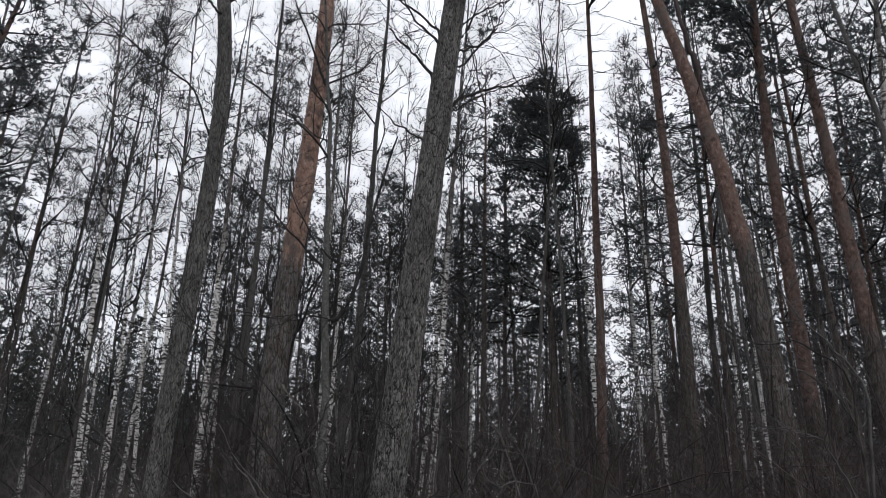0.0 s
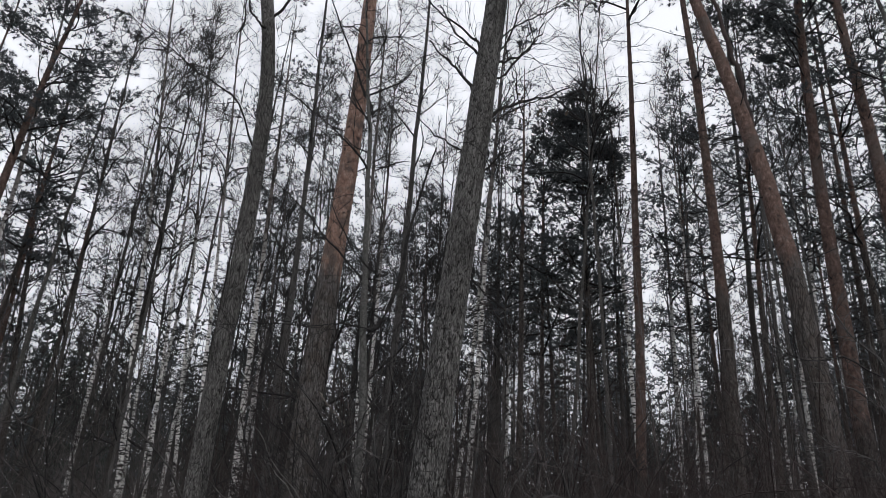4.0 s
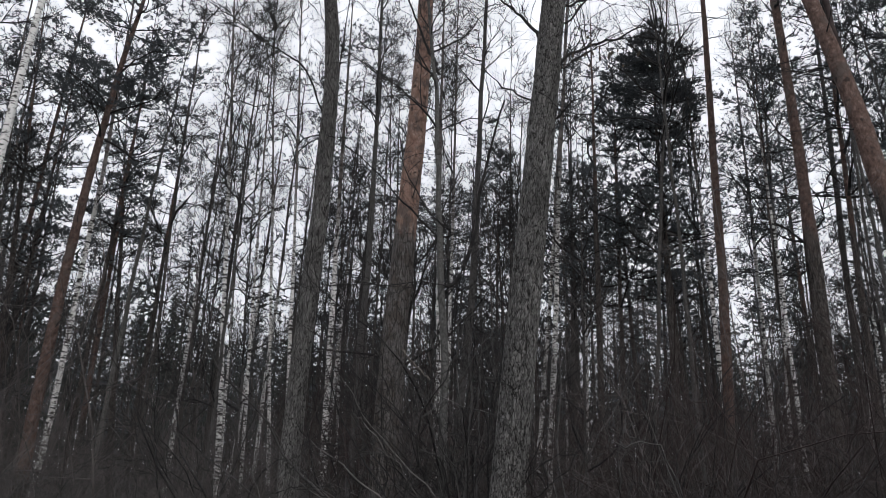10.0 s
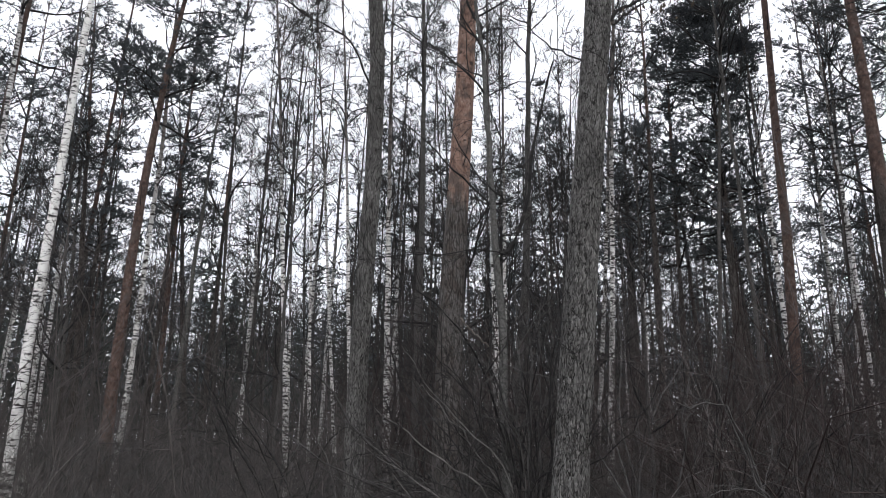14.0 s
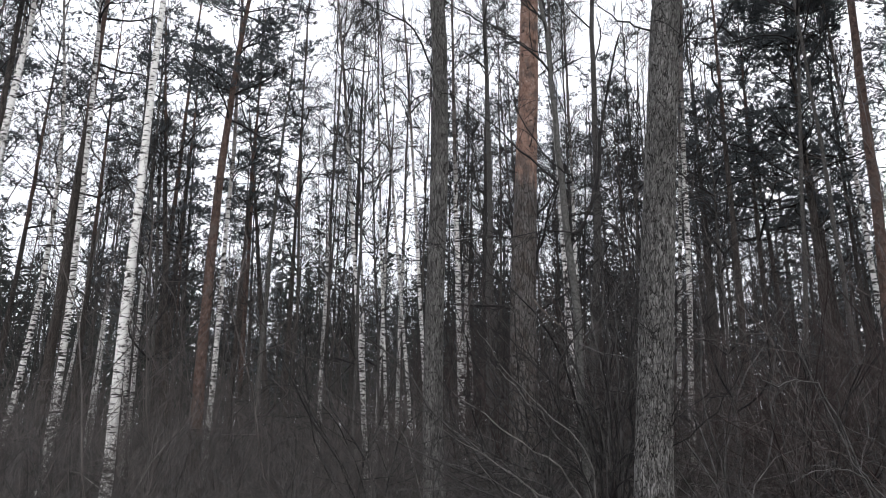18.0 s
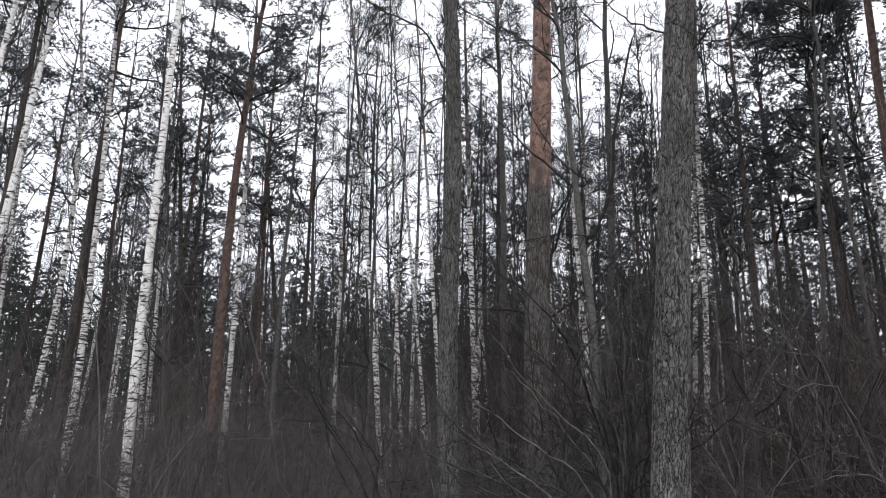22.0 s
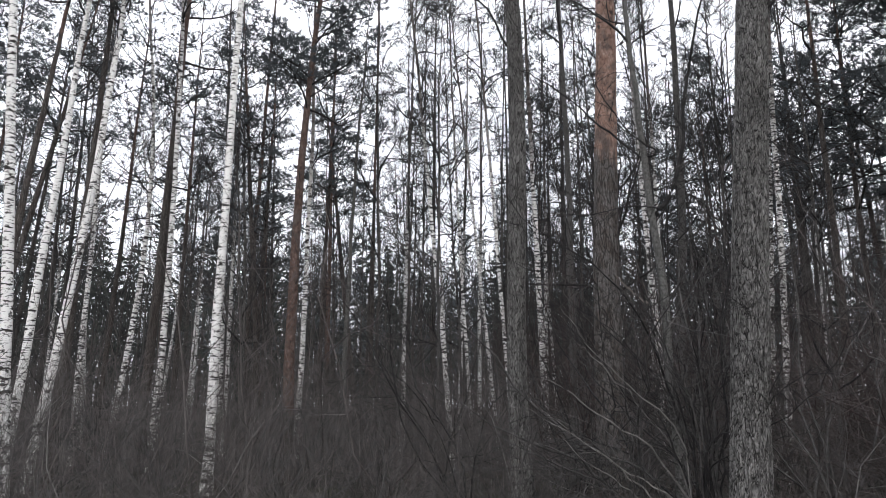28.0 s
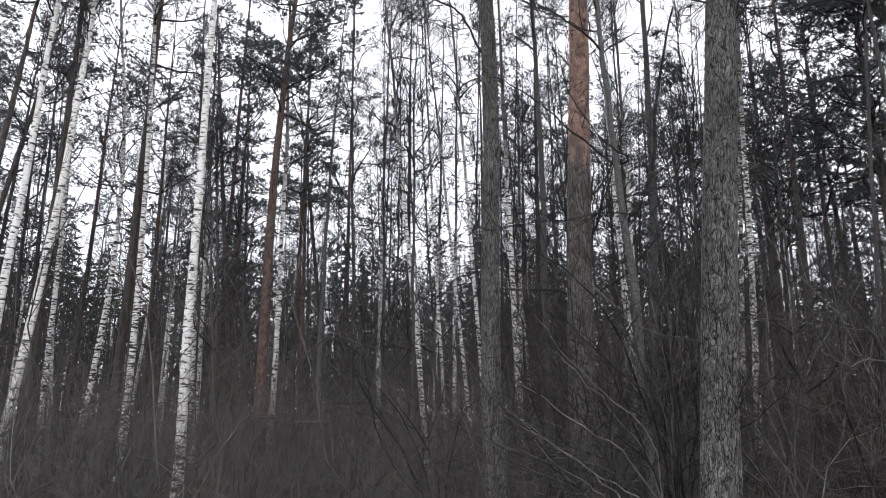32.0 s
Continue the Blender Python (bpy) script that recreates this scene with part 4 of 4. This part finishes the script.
limb(tree_fork, "broken_branch", [(-0.59, 9.07, 3.21), (-0.37, 8.98, 2.96), (-0.19, 8.88, 2.78)], 0.012, 0.01, 830, each=1, twig=0.1, mat=PALE, label="pale broken branch without bark")
limb(tree_big, "limb", [(0.98, 6.82, 7.07), (0.75, 6.94, 7.41), (0.51, 7.07, 7.95)], 0.022, 0.008, 831, each=12, twig=1.0)
limb(tree_big, "limb", [(1.21, 6.78, 6.88), (1.51, 6.69, 6.99), (1.70, 6.61, 7.26), (1.80, 6.55, 7.55)], 0.022, 0.006, 832, each=12, twig=0.9)
limb(tree_big, "limb", [(0.98, 6.85, 5.6), (0.75, 7.0, 5.83), (0.54, 7.1, 6.03), (0.33, 7.15, 6.28), (0.05, 7.2, 6.49)], 0.015, 0.004, 833, each=10, twig=0.7)
limb(tree_fork, "limb", [(0.06, 9.28, 4.10), (-0.32, 9.20, 4.18), (-0.87, 9.09, 4.07), (-1.63, 8.91, 3.99), (-2.29, 8.69, 3.83)], 0.012, 0.004, 834, each=12, twig=0.5)
limb(tree_fork, "limb", [(0.01, 9.28, 4.94), (-0.37, 9.14, 5.25), (-0.75, 8.99, 6.00), (-1.14, 8.81, 6.66)], 0.014, 0.004, 835, each=12, twig=0.7)
limb(bush_a, "shoot", [(0.10, 7.46, 0.41), (0.06, 7.32, 1.25), (-0.40, 7.17, 1.73), (-0.68, 7.02, 2.01), (-0.87, 6.86, 2.28), (-1.00, 6.70, 2.47)], 0.009, 0.003, 836, each=8, twig=0.45, mat=TWIG_PALE, label="shoot coloured pale as if lit from above")
limb(bush_a, "shoot", [(0.15, 7.46, 0.41), (-0.06, 7.28, 0.69), (-0.44, 7.09, 0.91), (-0.77, 6.89, 1.15), (-1.07, 6.67, 1.36), (-1.35, 6.44, 1.55)], 0.009, 0.003, 837, each=8, twig=0.45, mat=TWIG_PALE, label="shoot coloured pale as if lit from above")
limb(bush_a, "shoot", [(0.13, 7.46, 0.41), (-0.23, 7.21, 0.61), (-0.55, 6.95, 0.86), (-0.76, 6.68, 1.02), (-1.00, 6.40, 1.29)], 0.008, 0.003, 838, each=6, twig=0.35, mat=TWIG_PALE, label="shoot coloured pale as if lit from above")
limb(bush_a, "shoot", [(0.23, 7.46, 0.42), (0.30, 7.23, 1.17), (0.52, 7.00, 1.35), (0.76, 6.75, 1.55), (0.87, 6.52, 1.69), (1.07, 6.26, 1.87)], 0.009, 0.003, 839, each=10, twig=0.4)
limb(bush_a, "shoot", [(0.26, 7.45, 0.42), (0.26, 7.23, 0.96), (0.56, 6.99, 1.19), (0.93, 6.73, 1.50), (1.18, 6.46, 1.74), (1.34, 6.21, 2.14)], 0.009, 0.003, 840, each=10, twig=0.5)
limb(bush_a, "shoot", [(0.21, 7.46, 0.41), (0.21, 7.26, 1.33), (0.10, 7.06, 1.71), (-0.09, 6.86, 1.97), (-0.22, 6.66, 2.38), (-0.66, 6.43, 2.86)], 0.01, 0.003, 841, each=14, twig=0.6, mat=TWIG_GREY)
limb(bush_a, "shoot", [(0.23, 7.46, 0.42), (0.28, 7.25, 1.33), (0.41, 7.05, 1.71), (0.62, 6.83, 2.16), (0.72, 6.62, 2.45)], 0.009, 0.003, 842, each=12, twig=0.5)
limb(bush_a, "shoot", [(0.22, 7.46, 0.42), (0.26, 7.23, 1.55), (0.21, 7.01, 2.19), (0.29, 6.78, 2.71), (0.23, 6.55, 3.10)], 0.009, 0.003, 843, each=12, twig=0.5)
limb(tree_big, "limb", [(1.26, 6.88, 6.17), (1.61, 6.91, 6.44), (1.97, 6.92, 6.61), (2.40, 6.89, 6.61)], 0.014, 0.003, 844, each=14, twig=0.9)
limb(tree_big, "limb", [(1.31, 6.87, 6.78), (1.61, 6.89, 7.22), (1.83, 6.91, 7.58), (2.07, 6.92, 8.09), (2.17, 6.97, 8.53)], 0.016, 0.004, 845, each=14, twig=1.0)
limb(tree_big, "limb", [(1.30, 6.88, 7.38), (1.57, 6.75, 7.58), (1.83, 6.62, 7.64), (2.12, 6.46, 7.78)], 0.014, 0.004, 846, each=12, twig=0.9)

def dry_leaves(tree, centre, n, seed):
    """A few withered leaves that still hang on a branch."""
    rg = np.random.default_rng(seed)
    C = np.array(centre) - np.array(tree.location) + rg.normal(size=(n, 3)) * np.array([0.16, 0.16, 0.05])
    D = unit(np.stack([rg.normal(0, 0.3, n), rg.normal(0, 0.3, n), -np.ones(n)], -1))
    side = unit(np.cross(D, rg.normal(size=D.shape))) * 0.018
    for c, d, w in zip(C, D, side):
        mid, tip = c + d * 0.045, c + d * 0.085
        bend = np.cross(d, w) * 0.35
        V = np.array([c, mid - w + bend, mid + w + bend, tip, mid])
        part("leaf", mesh_of("leaf", [(V, np.array([[0, 1, 4], [0, 4, 2], [1, 3, 4], [4, 3, 2]]))], LEAF, False), tree, "withered brown leaf")


dry_leaves(tree_big, (1.59, 6.70, 6.21), 22, 61)

# ---- the wood behind, and unseen trees added for shade ----
RG = np.random.default_rng(11)
MID, DARK, BROAD, FAR, YOUNG = [], [], [], [], []
for s in range(4):
    MID.append(("b", birch(0, -300 - s, 0.16, 19, (0.02, 0.01), (0, 0), 100 + s, 0.36, 22, 1.7, 0.006, False, 5, 1, label="slender leafless birch deeper in the wood")))
    MID.append(("p", pine(0, -310 - s, 0.19, 20, (0.01, 0.01), (0, 0), 200 + s, 0.42 + 0.06 * (s % 3), 28, 1.8, False, (PINE, BARK_FAR, BARK_FAR, BARK_FAR)[s], 8.0 + s, 0.0, "pine with thin grey-green crown deeper in the wood", lod=1, pads=5, full=12, each=16, size=0.38, width=0.009)))
    MID.append(("t", bare_tree(0, -320 - s, 0.08, 16, (0.02, 0.01), (0, 0), 300 + s, 0.25, 24, 1.6, 38, BARK_FAR, "slim dark leafless tree deeper in the wood", 5, 0.006, False, 6, 1)))
    DARK.append(("p", pine(0, -325 - s, 0.19, 17, (0.01, 0.0), (0, 0), 250 + s, 0.46 + 0.06 * (s % 3), 30, 2.6, False, BARK_FAR, 9.0, 0.0, "dark pine with a full needle crown", lod=1, pads=5, full=12, each=16, size=0.42, width=0.009)))
    BROAD.append(("p", pine(0, -328 - s, 0.2, 18, (0.01, 0.0), (0, 0), 270 + s, 0.45 + 0.04 * (s % 3), 26, 2.8, False, PINE, 8.0, 0.0, "tall pine with a broad dark needle crown", lod=1, pads=6, full=12, each=16, size=0.42, width=0.0085)))
    YOUNG.append(("y", bare_tree(0, -365 - s, 0.075, 11.5, (0.02, 0.02), (0, 0), 720 + s, 0.2, 26, 2.0, 48, BARK_SLIM, "young leafless tree with a net of dark twigs", 6, 0.005, False, 7, 0)))
    FAR.append(("p", pine(0, -330 - s, 0.22, 19, (0.0, 0.01), (0, 0), 400 + s, 0.22 + 0.08 * (s % 3), 30, 2.2, False, BARK_FAR, 9.0, 0.0, "far pine with a dark needle crown", lod=2, pads=4, full=7, each=11, size=0.5, blade=0.17, width=0.017)))
    FAR.append(("t", bare_tree(0, -340 - s, 0.13, 17, (0.02, 0.01), (0, 0), 500 + s, 0.15, 26, 2.1, 40, BARK_FAR, "thin leafless tree far in the wood", 3, 0.008, False, 7, 2)))
    FAR.append(("s", spruce(0, -350 - s, 0.2, 15 + s, 600 + s, n3=4, each=8)))


CLEAR = ((11.5, 21.5, 44, 1.0), (21.5, 28, 46, 0.9), (-34, -12, 36, 0.3))


def scatter(n, az0, az1, r0, r1, apart, rg, taken, free=False):
    got = []
    for _ in range(n * 12):
        if len(got) >= n:
            break
        a, r = radians(rg.uniform(az0, az1)), math.sqrt(rg.uniform(r0 * r0, r1 * r1))
        x, y = r * math.sin(a), r * math.cos(a)
        if not free and any(u < math.degrees(a) < v and r < far and rg.uniform() < odds for u, v, far, odds in CLEAR):
            continue
        if any(abs(math.degrees(a) - u) < 0.55 and r < v for u, v in HERO):
            continue
        if all((x - u) ** 2 + (y - v) ** 2 > apart * apart for u, v in taken):
            got.append((x, y))
            taken.append((x, y))
    return got


def plant(spots, models, shares, lo, hi, tilt):
    kinds = list(shares)
    for x, y in spots:
        kind = RG.choice(kinds, p=[shares[k] for k in kinds])
        pick = [t for k, t in models if k == kind]
        t = pick[int(RG.integers(len(pick)))]
        s = RG.uniform(lo, hi)
        t.scale = (s, s, s)
        copy_thing(t, Matrix.Translation((x, y, 0)) @ Euler((RG.normal(0, tilt), RG.normal(0, tilt), RG.uniform(0, 6.28))).to_matrix().to_4x4())


HERO = [(math.degrees(math.atan2(o.location.x, o.location.y)), o.location.length) for o in scene.objects if o.name.startswith("birch_tree") and o.location.y > 0]
taken = [(o.location.x, o.location.y) for o in scene.objects if o.type == "EMPTY" and o.location.y > -100]
plant(scatter(125, -70, 58, 20, 40, 1.4, RG, taken), MID, {"b": 0.28, "p": 0.42, "t": 0.30}, 0.8, 1.12, 0.03)
plant(scatter(9, -3, 11, 22, 36, 1.6, RG, taken), DARK, {"p": 1.0}, 0.75, 1.0, 0.02)
plant(scatter(14, 10, 46, 20, 36, 1.4, RG, taken, True), DARK, {"p": 1.0}, 0.68, 0.95, 0.02)
plant(scatter(14, 6, 52, 36, 46, 1.4, RG, taken, True), FAR, {"p": 1.0}, 0.9, 1.15, 0.02)
plant(scatter(22, 28, 54, 15, 28, 1.8, RG, taken), BROAD, {"p": 1.0}, 0.77, 0.99, 0.02)
plant(scatter(7, -62, -22, 17, 26, 2.2, RG, taken), BROAD, {"p": 1.0}, 0.85, 1.05, 0.02)
plant(scatter(12, -26, 12, 17, 30, 1.3, RG, taken), MID, {"t": 1.0}, 1.0, 1.2, 0.03)
plant(scatter(13, -10, 8, 12, 20, 1.3, RG, taken), YOUNG, {"y": 1.0}, 0.7, 1.2, 0.05)
plant(scatter(4, -25, -11, 16, 24, 1.5, RG, taken), YOUNG, {"y": 1.0}, 1.1, 1.4, 0.04)
plant(scatter(7, 8, 45, 11, 20, 1.5, RG, taken), YOUNG, {"y": 1.0}, 0.7, 1.1, 0.05)
plant(scatter(5, -65, -32, 17, 24, 1.5, RG, taken), YOUNG, {"y": 1.0}, 0.7, 1.0, 0.05)
plant(scatter(11, -70, -22, 20, 34, 1.8, RG, taken), DARK, {"p": 1.0}, 0.75, 1.0, 0.02)
plant(scatter(26, 24, 60, 24, 42, 1.6, RG, taken), FAR, {"p": 0.5, "s": 0.5}, 0.8, 1.05, 0.02)
plant(scatter(330, -72, 60, 34, 90, 1.5, RG, taken), FAR, {"p": 0.36, "t": 0.34, "s": 0.30}, 0.8, 1.15, 0.02)
plant(scatter(60, -70, 50, 26, 46, 1.2, RG, taken, True), MID, {"t": 1.0}, 0.55, 0.85, 0.04)
plant(scatter(60, -72, 30, 40, 64, 1.4, RG, taken, True), FAR, {"s": 0.6, "p": 0.4}, 0.5, 0.75, 0.02)
# unseen trees added behind the camera to keep sky light off the trunks
plant(scatter(85, 66, 282, 14, 44, 2.2, RG, taken), MID + DARK, {"b": 0.3, "p": 0.5, "t": 0.2}, 0.8, 1.1, 0.02)
for _, t in MID + DARK + BROAD + FAR + YOUNG:
    for o in (*t.children_recursive, t):
        bpy.data.objects.remove(o)


# ---- slender trees between the others ----
bare_tree(4.51, 12.21, d=0.09, h=15.5, lean=(-0.0330, 0.0110), seed=60, lo=0.5, n1=26, len1=1.9, angle=26, label="slender leafless tree with a steep fan of twigs")
bare_tree(3.73, 13.02, d=0.09, h=16, lean=(0.0746, -0.0266), seed=61, lo=0.5, n1=26, len1=1.9, angle=26, label="slender leafless tree with a steep fan of twigs")
birch(7.27, 14.27, d=0.09, h=14.5, lean=(-0.0099, 0.0049), seed=62, lo=0.6, n1=26, len1=1.3, label="slim young birch with fine upright twigs")
birch(-4.89, 16.31, d=0.13, h=17.5, lean=(-0.0931, -0.0358), seed=63, lo=0.5, n1=26, len1=2.0, label="slim pale birch with fine upright twigs")
birch(-4.95, 18.34, d=0.1, h=17.5, lean=(-0.0482, -0.0152), seed=64, lo=0.6, n1=30, len1=1.9, label="slim pale birch with fine upright twigs")
bare_tree(7.09, 10.34, d=0.08, h=14.5, lean=(-0.0371, 0.0232), seed=65, lo=0.6, n1=14, len1=1.3, angle=30, label="thin dark leafless tree beside a pine")
bare_tree(6.89, 10.82, d=0.07, h=14, lean=(0.0095, -0.0061), seed=66, lo=0.6, n1=14, len1=1.2, angle=30, label="thin dark leafless tree beside a pine")
bare_tree(7.74, 10.49, d=0.08, h=13, lean=(-0.0291, 0.0201), seed=67, lo=0.55, n1=16, len1=1.3, angle=30, label="thin dark leafless tree beside a pine")
birch(-3.69, 17.65, d=0.12, h=18.5, lean=(-0.0697, -0.0188), seed=69, lo=0.5, n1=30, len1=2.0, label="slim pale birch with fine upright twigs")
birch(-4.50, 19.55, d=0.11, h=18.5, lean=(-0.0983, -0.0310), seed=70, lo=0.5, n1=30, len1=2.0, label="slim pale birch with fine upright twigs")
birch(0.06, 19.00, d=0.13, h=20, lean=(-0.0033, 0.0), seed=68, label="slim grey-white birch close behind another")

# ---- the far edge of sight ----
def far_woods(n, r0, r1, seed):
    rg = np.random.default_rng(seed)
    a, r = np.radians(rg.uniform(-78, 66, n)), rg.uniform(r0, r1, n)
    h = rg.uniform(12, 21, n)
    S = np.stack([r * np.sin(a), r * np.cos(a), 0 * a - 0.1], -1)
    B = grow(S, np.tile([0.0, 0.0, 1.0], (n, 1)), h, 4, rg, 0, 0.03)
    pieces = [tubes(B, taper(B, 0.007 * h, np.full(n, 0.02)), 4)]
    who = np.repeat(np.arange(n), 150)
    u = rg.uniform(0.08, 1.0, len(who)) ** 0.8
    C, T = along(B[who], u)
    az = rg.uniform(0, 6.28, len(who))
    out = np.stack([np.cos(az), np.sin(az), rg.uniform(-0.4, 0.3, len(who))], -1)
    C = C + out * (rg.uniform(0, 1, len(who)) * (1.08 - u) * 2.3)[:, None]
    pieces.append(blades(C, unit(out + rg.normal(size=C.shape) * 0.5), rg.uniform(0.4, 1.0, len(C)), np.full(len(C), 0.14), rg))
    return mesh_of("far_woods", pieces, SPRUCE, False)


tagged(new("far_woods", far_woods(1300, 60, 150, 77)), "dark conifers at the far edge of sight", "woods", kind="stuff")


# ---- hazel bushes near the path ----
def hazel(x, y, stems, h, seed, spread=0.35, mat=None):
    rg = np.random.default_rng(seed)
    bush = stand("hazel_bush", x, y, "leafless many-stemmed hazel bush with thin crooked shoots", "bush", "hazel bushes in front of the wood")
    D = unit(np.stack([rg.normal(0, spread, stems), rg.normal(0, spread, stems), np.ones(stems)], -1))
    L = h * rg.uniform(0.6, 1.15, stems)
    S = np.stack([rg.normal(0, 0.12, stems), rg.normal(0, 0.12, stems), np.full(stems, -0.03)], -1)
    B = grow(S, D, L, 14, rg, 0.0, 0.17)
    R = taper(B, 0.004 + 0.0032 * L, np.full(stems, 0.003))
    for i in range(stems):
        part("shoot", mesh_of("shoot", [tubes(B[i : i + 1], R[i : i + 1], 6)], mat or TWIG), bush)
    S, D, who, v = offshoots(B, 9, rg, 0.2, 1.0, 48, 16)
    L2 = L[who] * (1.15 - v) * rg.uniform(0.2, 0.5, len(who)) + 0.15
    B2 = grow(S, D, L2, 7, rg, 0.15, 0.17)
    S, D, who, v = offshoots(B2, 4, rg, 0.2, 1.0, 45, 16)
    L3 = L2[who] * rg.uniform(0.25, 0.55, len(who)) + 0.05
    B3 = grow(S, D, L3, 4, rg, 0.1, 0.17)
    sprays = [(B2, taper(B2, 0.0022 + 0.003 * L2, np.full(len(L2), 0.0022)), 4), (B3, taper(B3, np.full(len(L3), 0.0026), np.full(len(L3), 0.0016)), 3)]
    stuff("crown", wood_mesh("crown", sprays, mat or TWIG), bush, "fine bare twigs")


hazel(-0.55, 8.3, 7, 4.2, 41, mat=TWIG_GREY)
hazel(0.5, 8.9, 8, 5.0, 42)
hazel(1.6, 8.6, 8, 4.2, 43, mat=TWIG_GREY)
hazel(2.6, 9.2, 8, 4.4, 44)
hazel(3.4, 8.0, 7, 3.4, 45, 0.5, TWIG_GREY)
hazel(4.8, 8.4, 8, 3.8, 46, 0.5)
hazel(-2.9, 9.9, 7, 4.4, 47)
hazel(-4.2, 10.6, 7, 3.6, 48, mat=TWIG_GREY)
hazel(-6.1, 10.3, 7, 2.6, 49, 0.5, TWIG_GREY)
hazel(-8.6, 8.8, 7, 2.2, 50, 0.5)
hazel(6.6, 7.3, 7, 3.4, 51, 0.6)
hazel(-1.4, 11.4, 7, 5.2, 52)


# ---- undergrowth ----
def thicket(n, az0, az1, r0, r1, h0, h1, seed, mat, fine, n2=6, n3=0, wild=0.42):
    rg = np.random.default_rng(seed)
    a, r = np.radians(rg.uniform(az0, az1, n)), np.sqrt(rg.uniform(r0 * r0, r1 * r1, n))
    S = np.stack([r * np.sin(a), r * np.cos(a), 0 * a - 0.03], -1)
    D = unit(np.stack([rg.normal(0, wild, n), rg.normal(0, wild, n), np.ones(n)], -1))
    L = rg.uniform(h0, h1, n)
    B = grow(S, D, L, 7, rg, 0.25, 0.24)
    out = [tubes(B, taper(B, 0.003 + 0.0025 * L, np.full(n, fine)), 3)]
    S, D, who, v = offshoots(B, n2, rg, 0.15, 1.0, 48, 18)
    L2 = L[who] * (1.15 - v) * rg.uniform(0.25, 0.6, len(who)) + 0.12
    B2 = grow(S, D, L2, 4, rg, 0.2, 0.26)
    out.append(tubes(B2, taper(B2, 0.0012 + 0.0022 * L2, np.full(len(L2), fine * 0.7)), 3))
    if n3:
        S, D, who, v = offshoots(B2, n3, rg, 0.2, 1.0, 38, 14)
        L3 = L2[who] * rg.uniform(0.3, 0.6, len(who)) + 0.06
        B3 = grow(S, D, L3, 2, rg, 0.2, 0.1)
        out.append(tubes(B3, taper(B3, np.full(len(L3), fine * 0.75), np.full(len(L3), fine * 0.5)), 3))
    return mesh_of("undergrowth", out, mat)


def brush(label, *args, **more):
    tagged(new("undergrowth", thicket(*args, **more)), label, "undergrowth", kind="stuff")


brush("grey shoots of low brush", 150, -70, 48, 5.8, 12, 0.6, 1.8, 900, BRUSH, 0.0022, 8, 4, wild=0.6)
brush("tangle of thin grey leafless brush", 1100, -72, 55, 8.5, 20, 1.0, 2.9, 901, TWIG_GREY, 0.003, 7, 3, wild=0.6)
brush("tangle of thin brown leafless brush", 1500, -72, 55, 8.5, 22, 1.0, 3.0, 902, BRUSH, 0.0029, 7, 3, wild=0.6)
brush("tall reddish leafless brush", 900, 16, 58, 8, 24, 2.0, 5.0, 903, TWIG_RED, 0.003, 8, 3, wild=0.7)
brush("reddish leafless brush among the trunks", 260, -12, 16, 11, 24, 2.5, 5.5, 906, TWIG_RED, 0.003, 8, 3, wild=0.4)
brush("thin leafless saplings standing in the brush", 420, -72, 58, 10, 36, 2.6, 7.5, 905, BRUSH, 0.0038, 12, 3)
brush("pale thin shoots standing in the brush", 110, -72, 50, 7.0, 15, 0.8, 2.6, 907, TWIG_PALE, 0.0022, 4, 2, wild=0.45)
brush("grey crooked shoots in front of the brush", 170, -72, 50, 7.0, 12, 0.9, 2.4, 908, TWIG_GREY, 0.0025, 6, 3, wild=0.55)
brush("brown leafless brush under the far trees", 1900, -75, 62, 20, 70, 1.8, 5.5, 904, BRUSH, 0.008, 5)
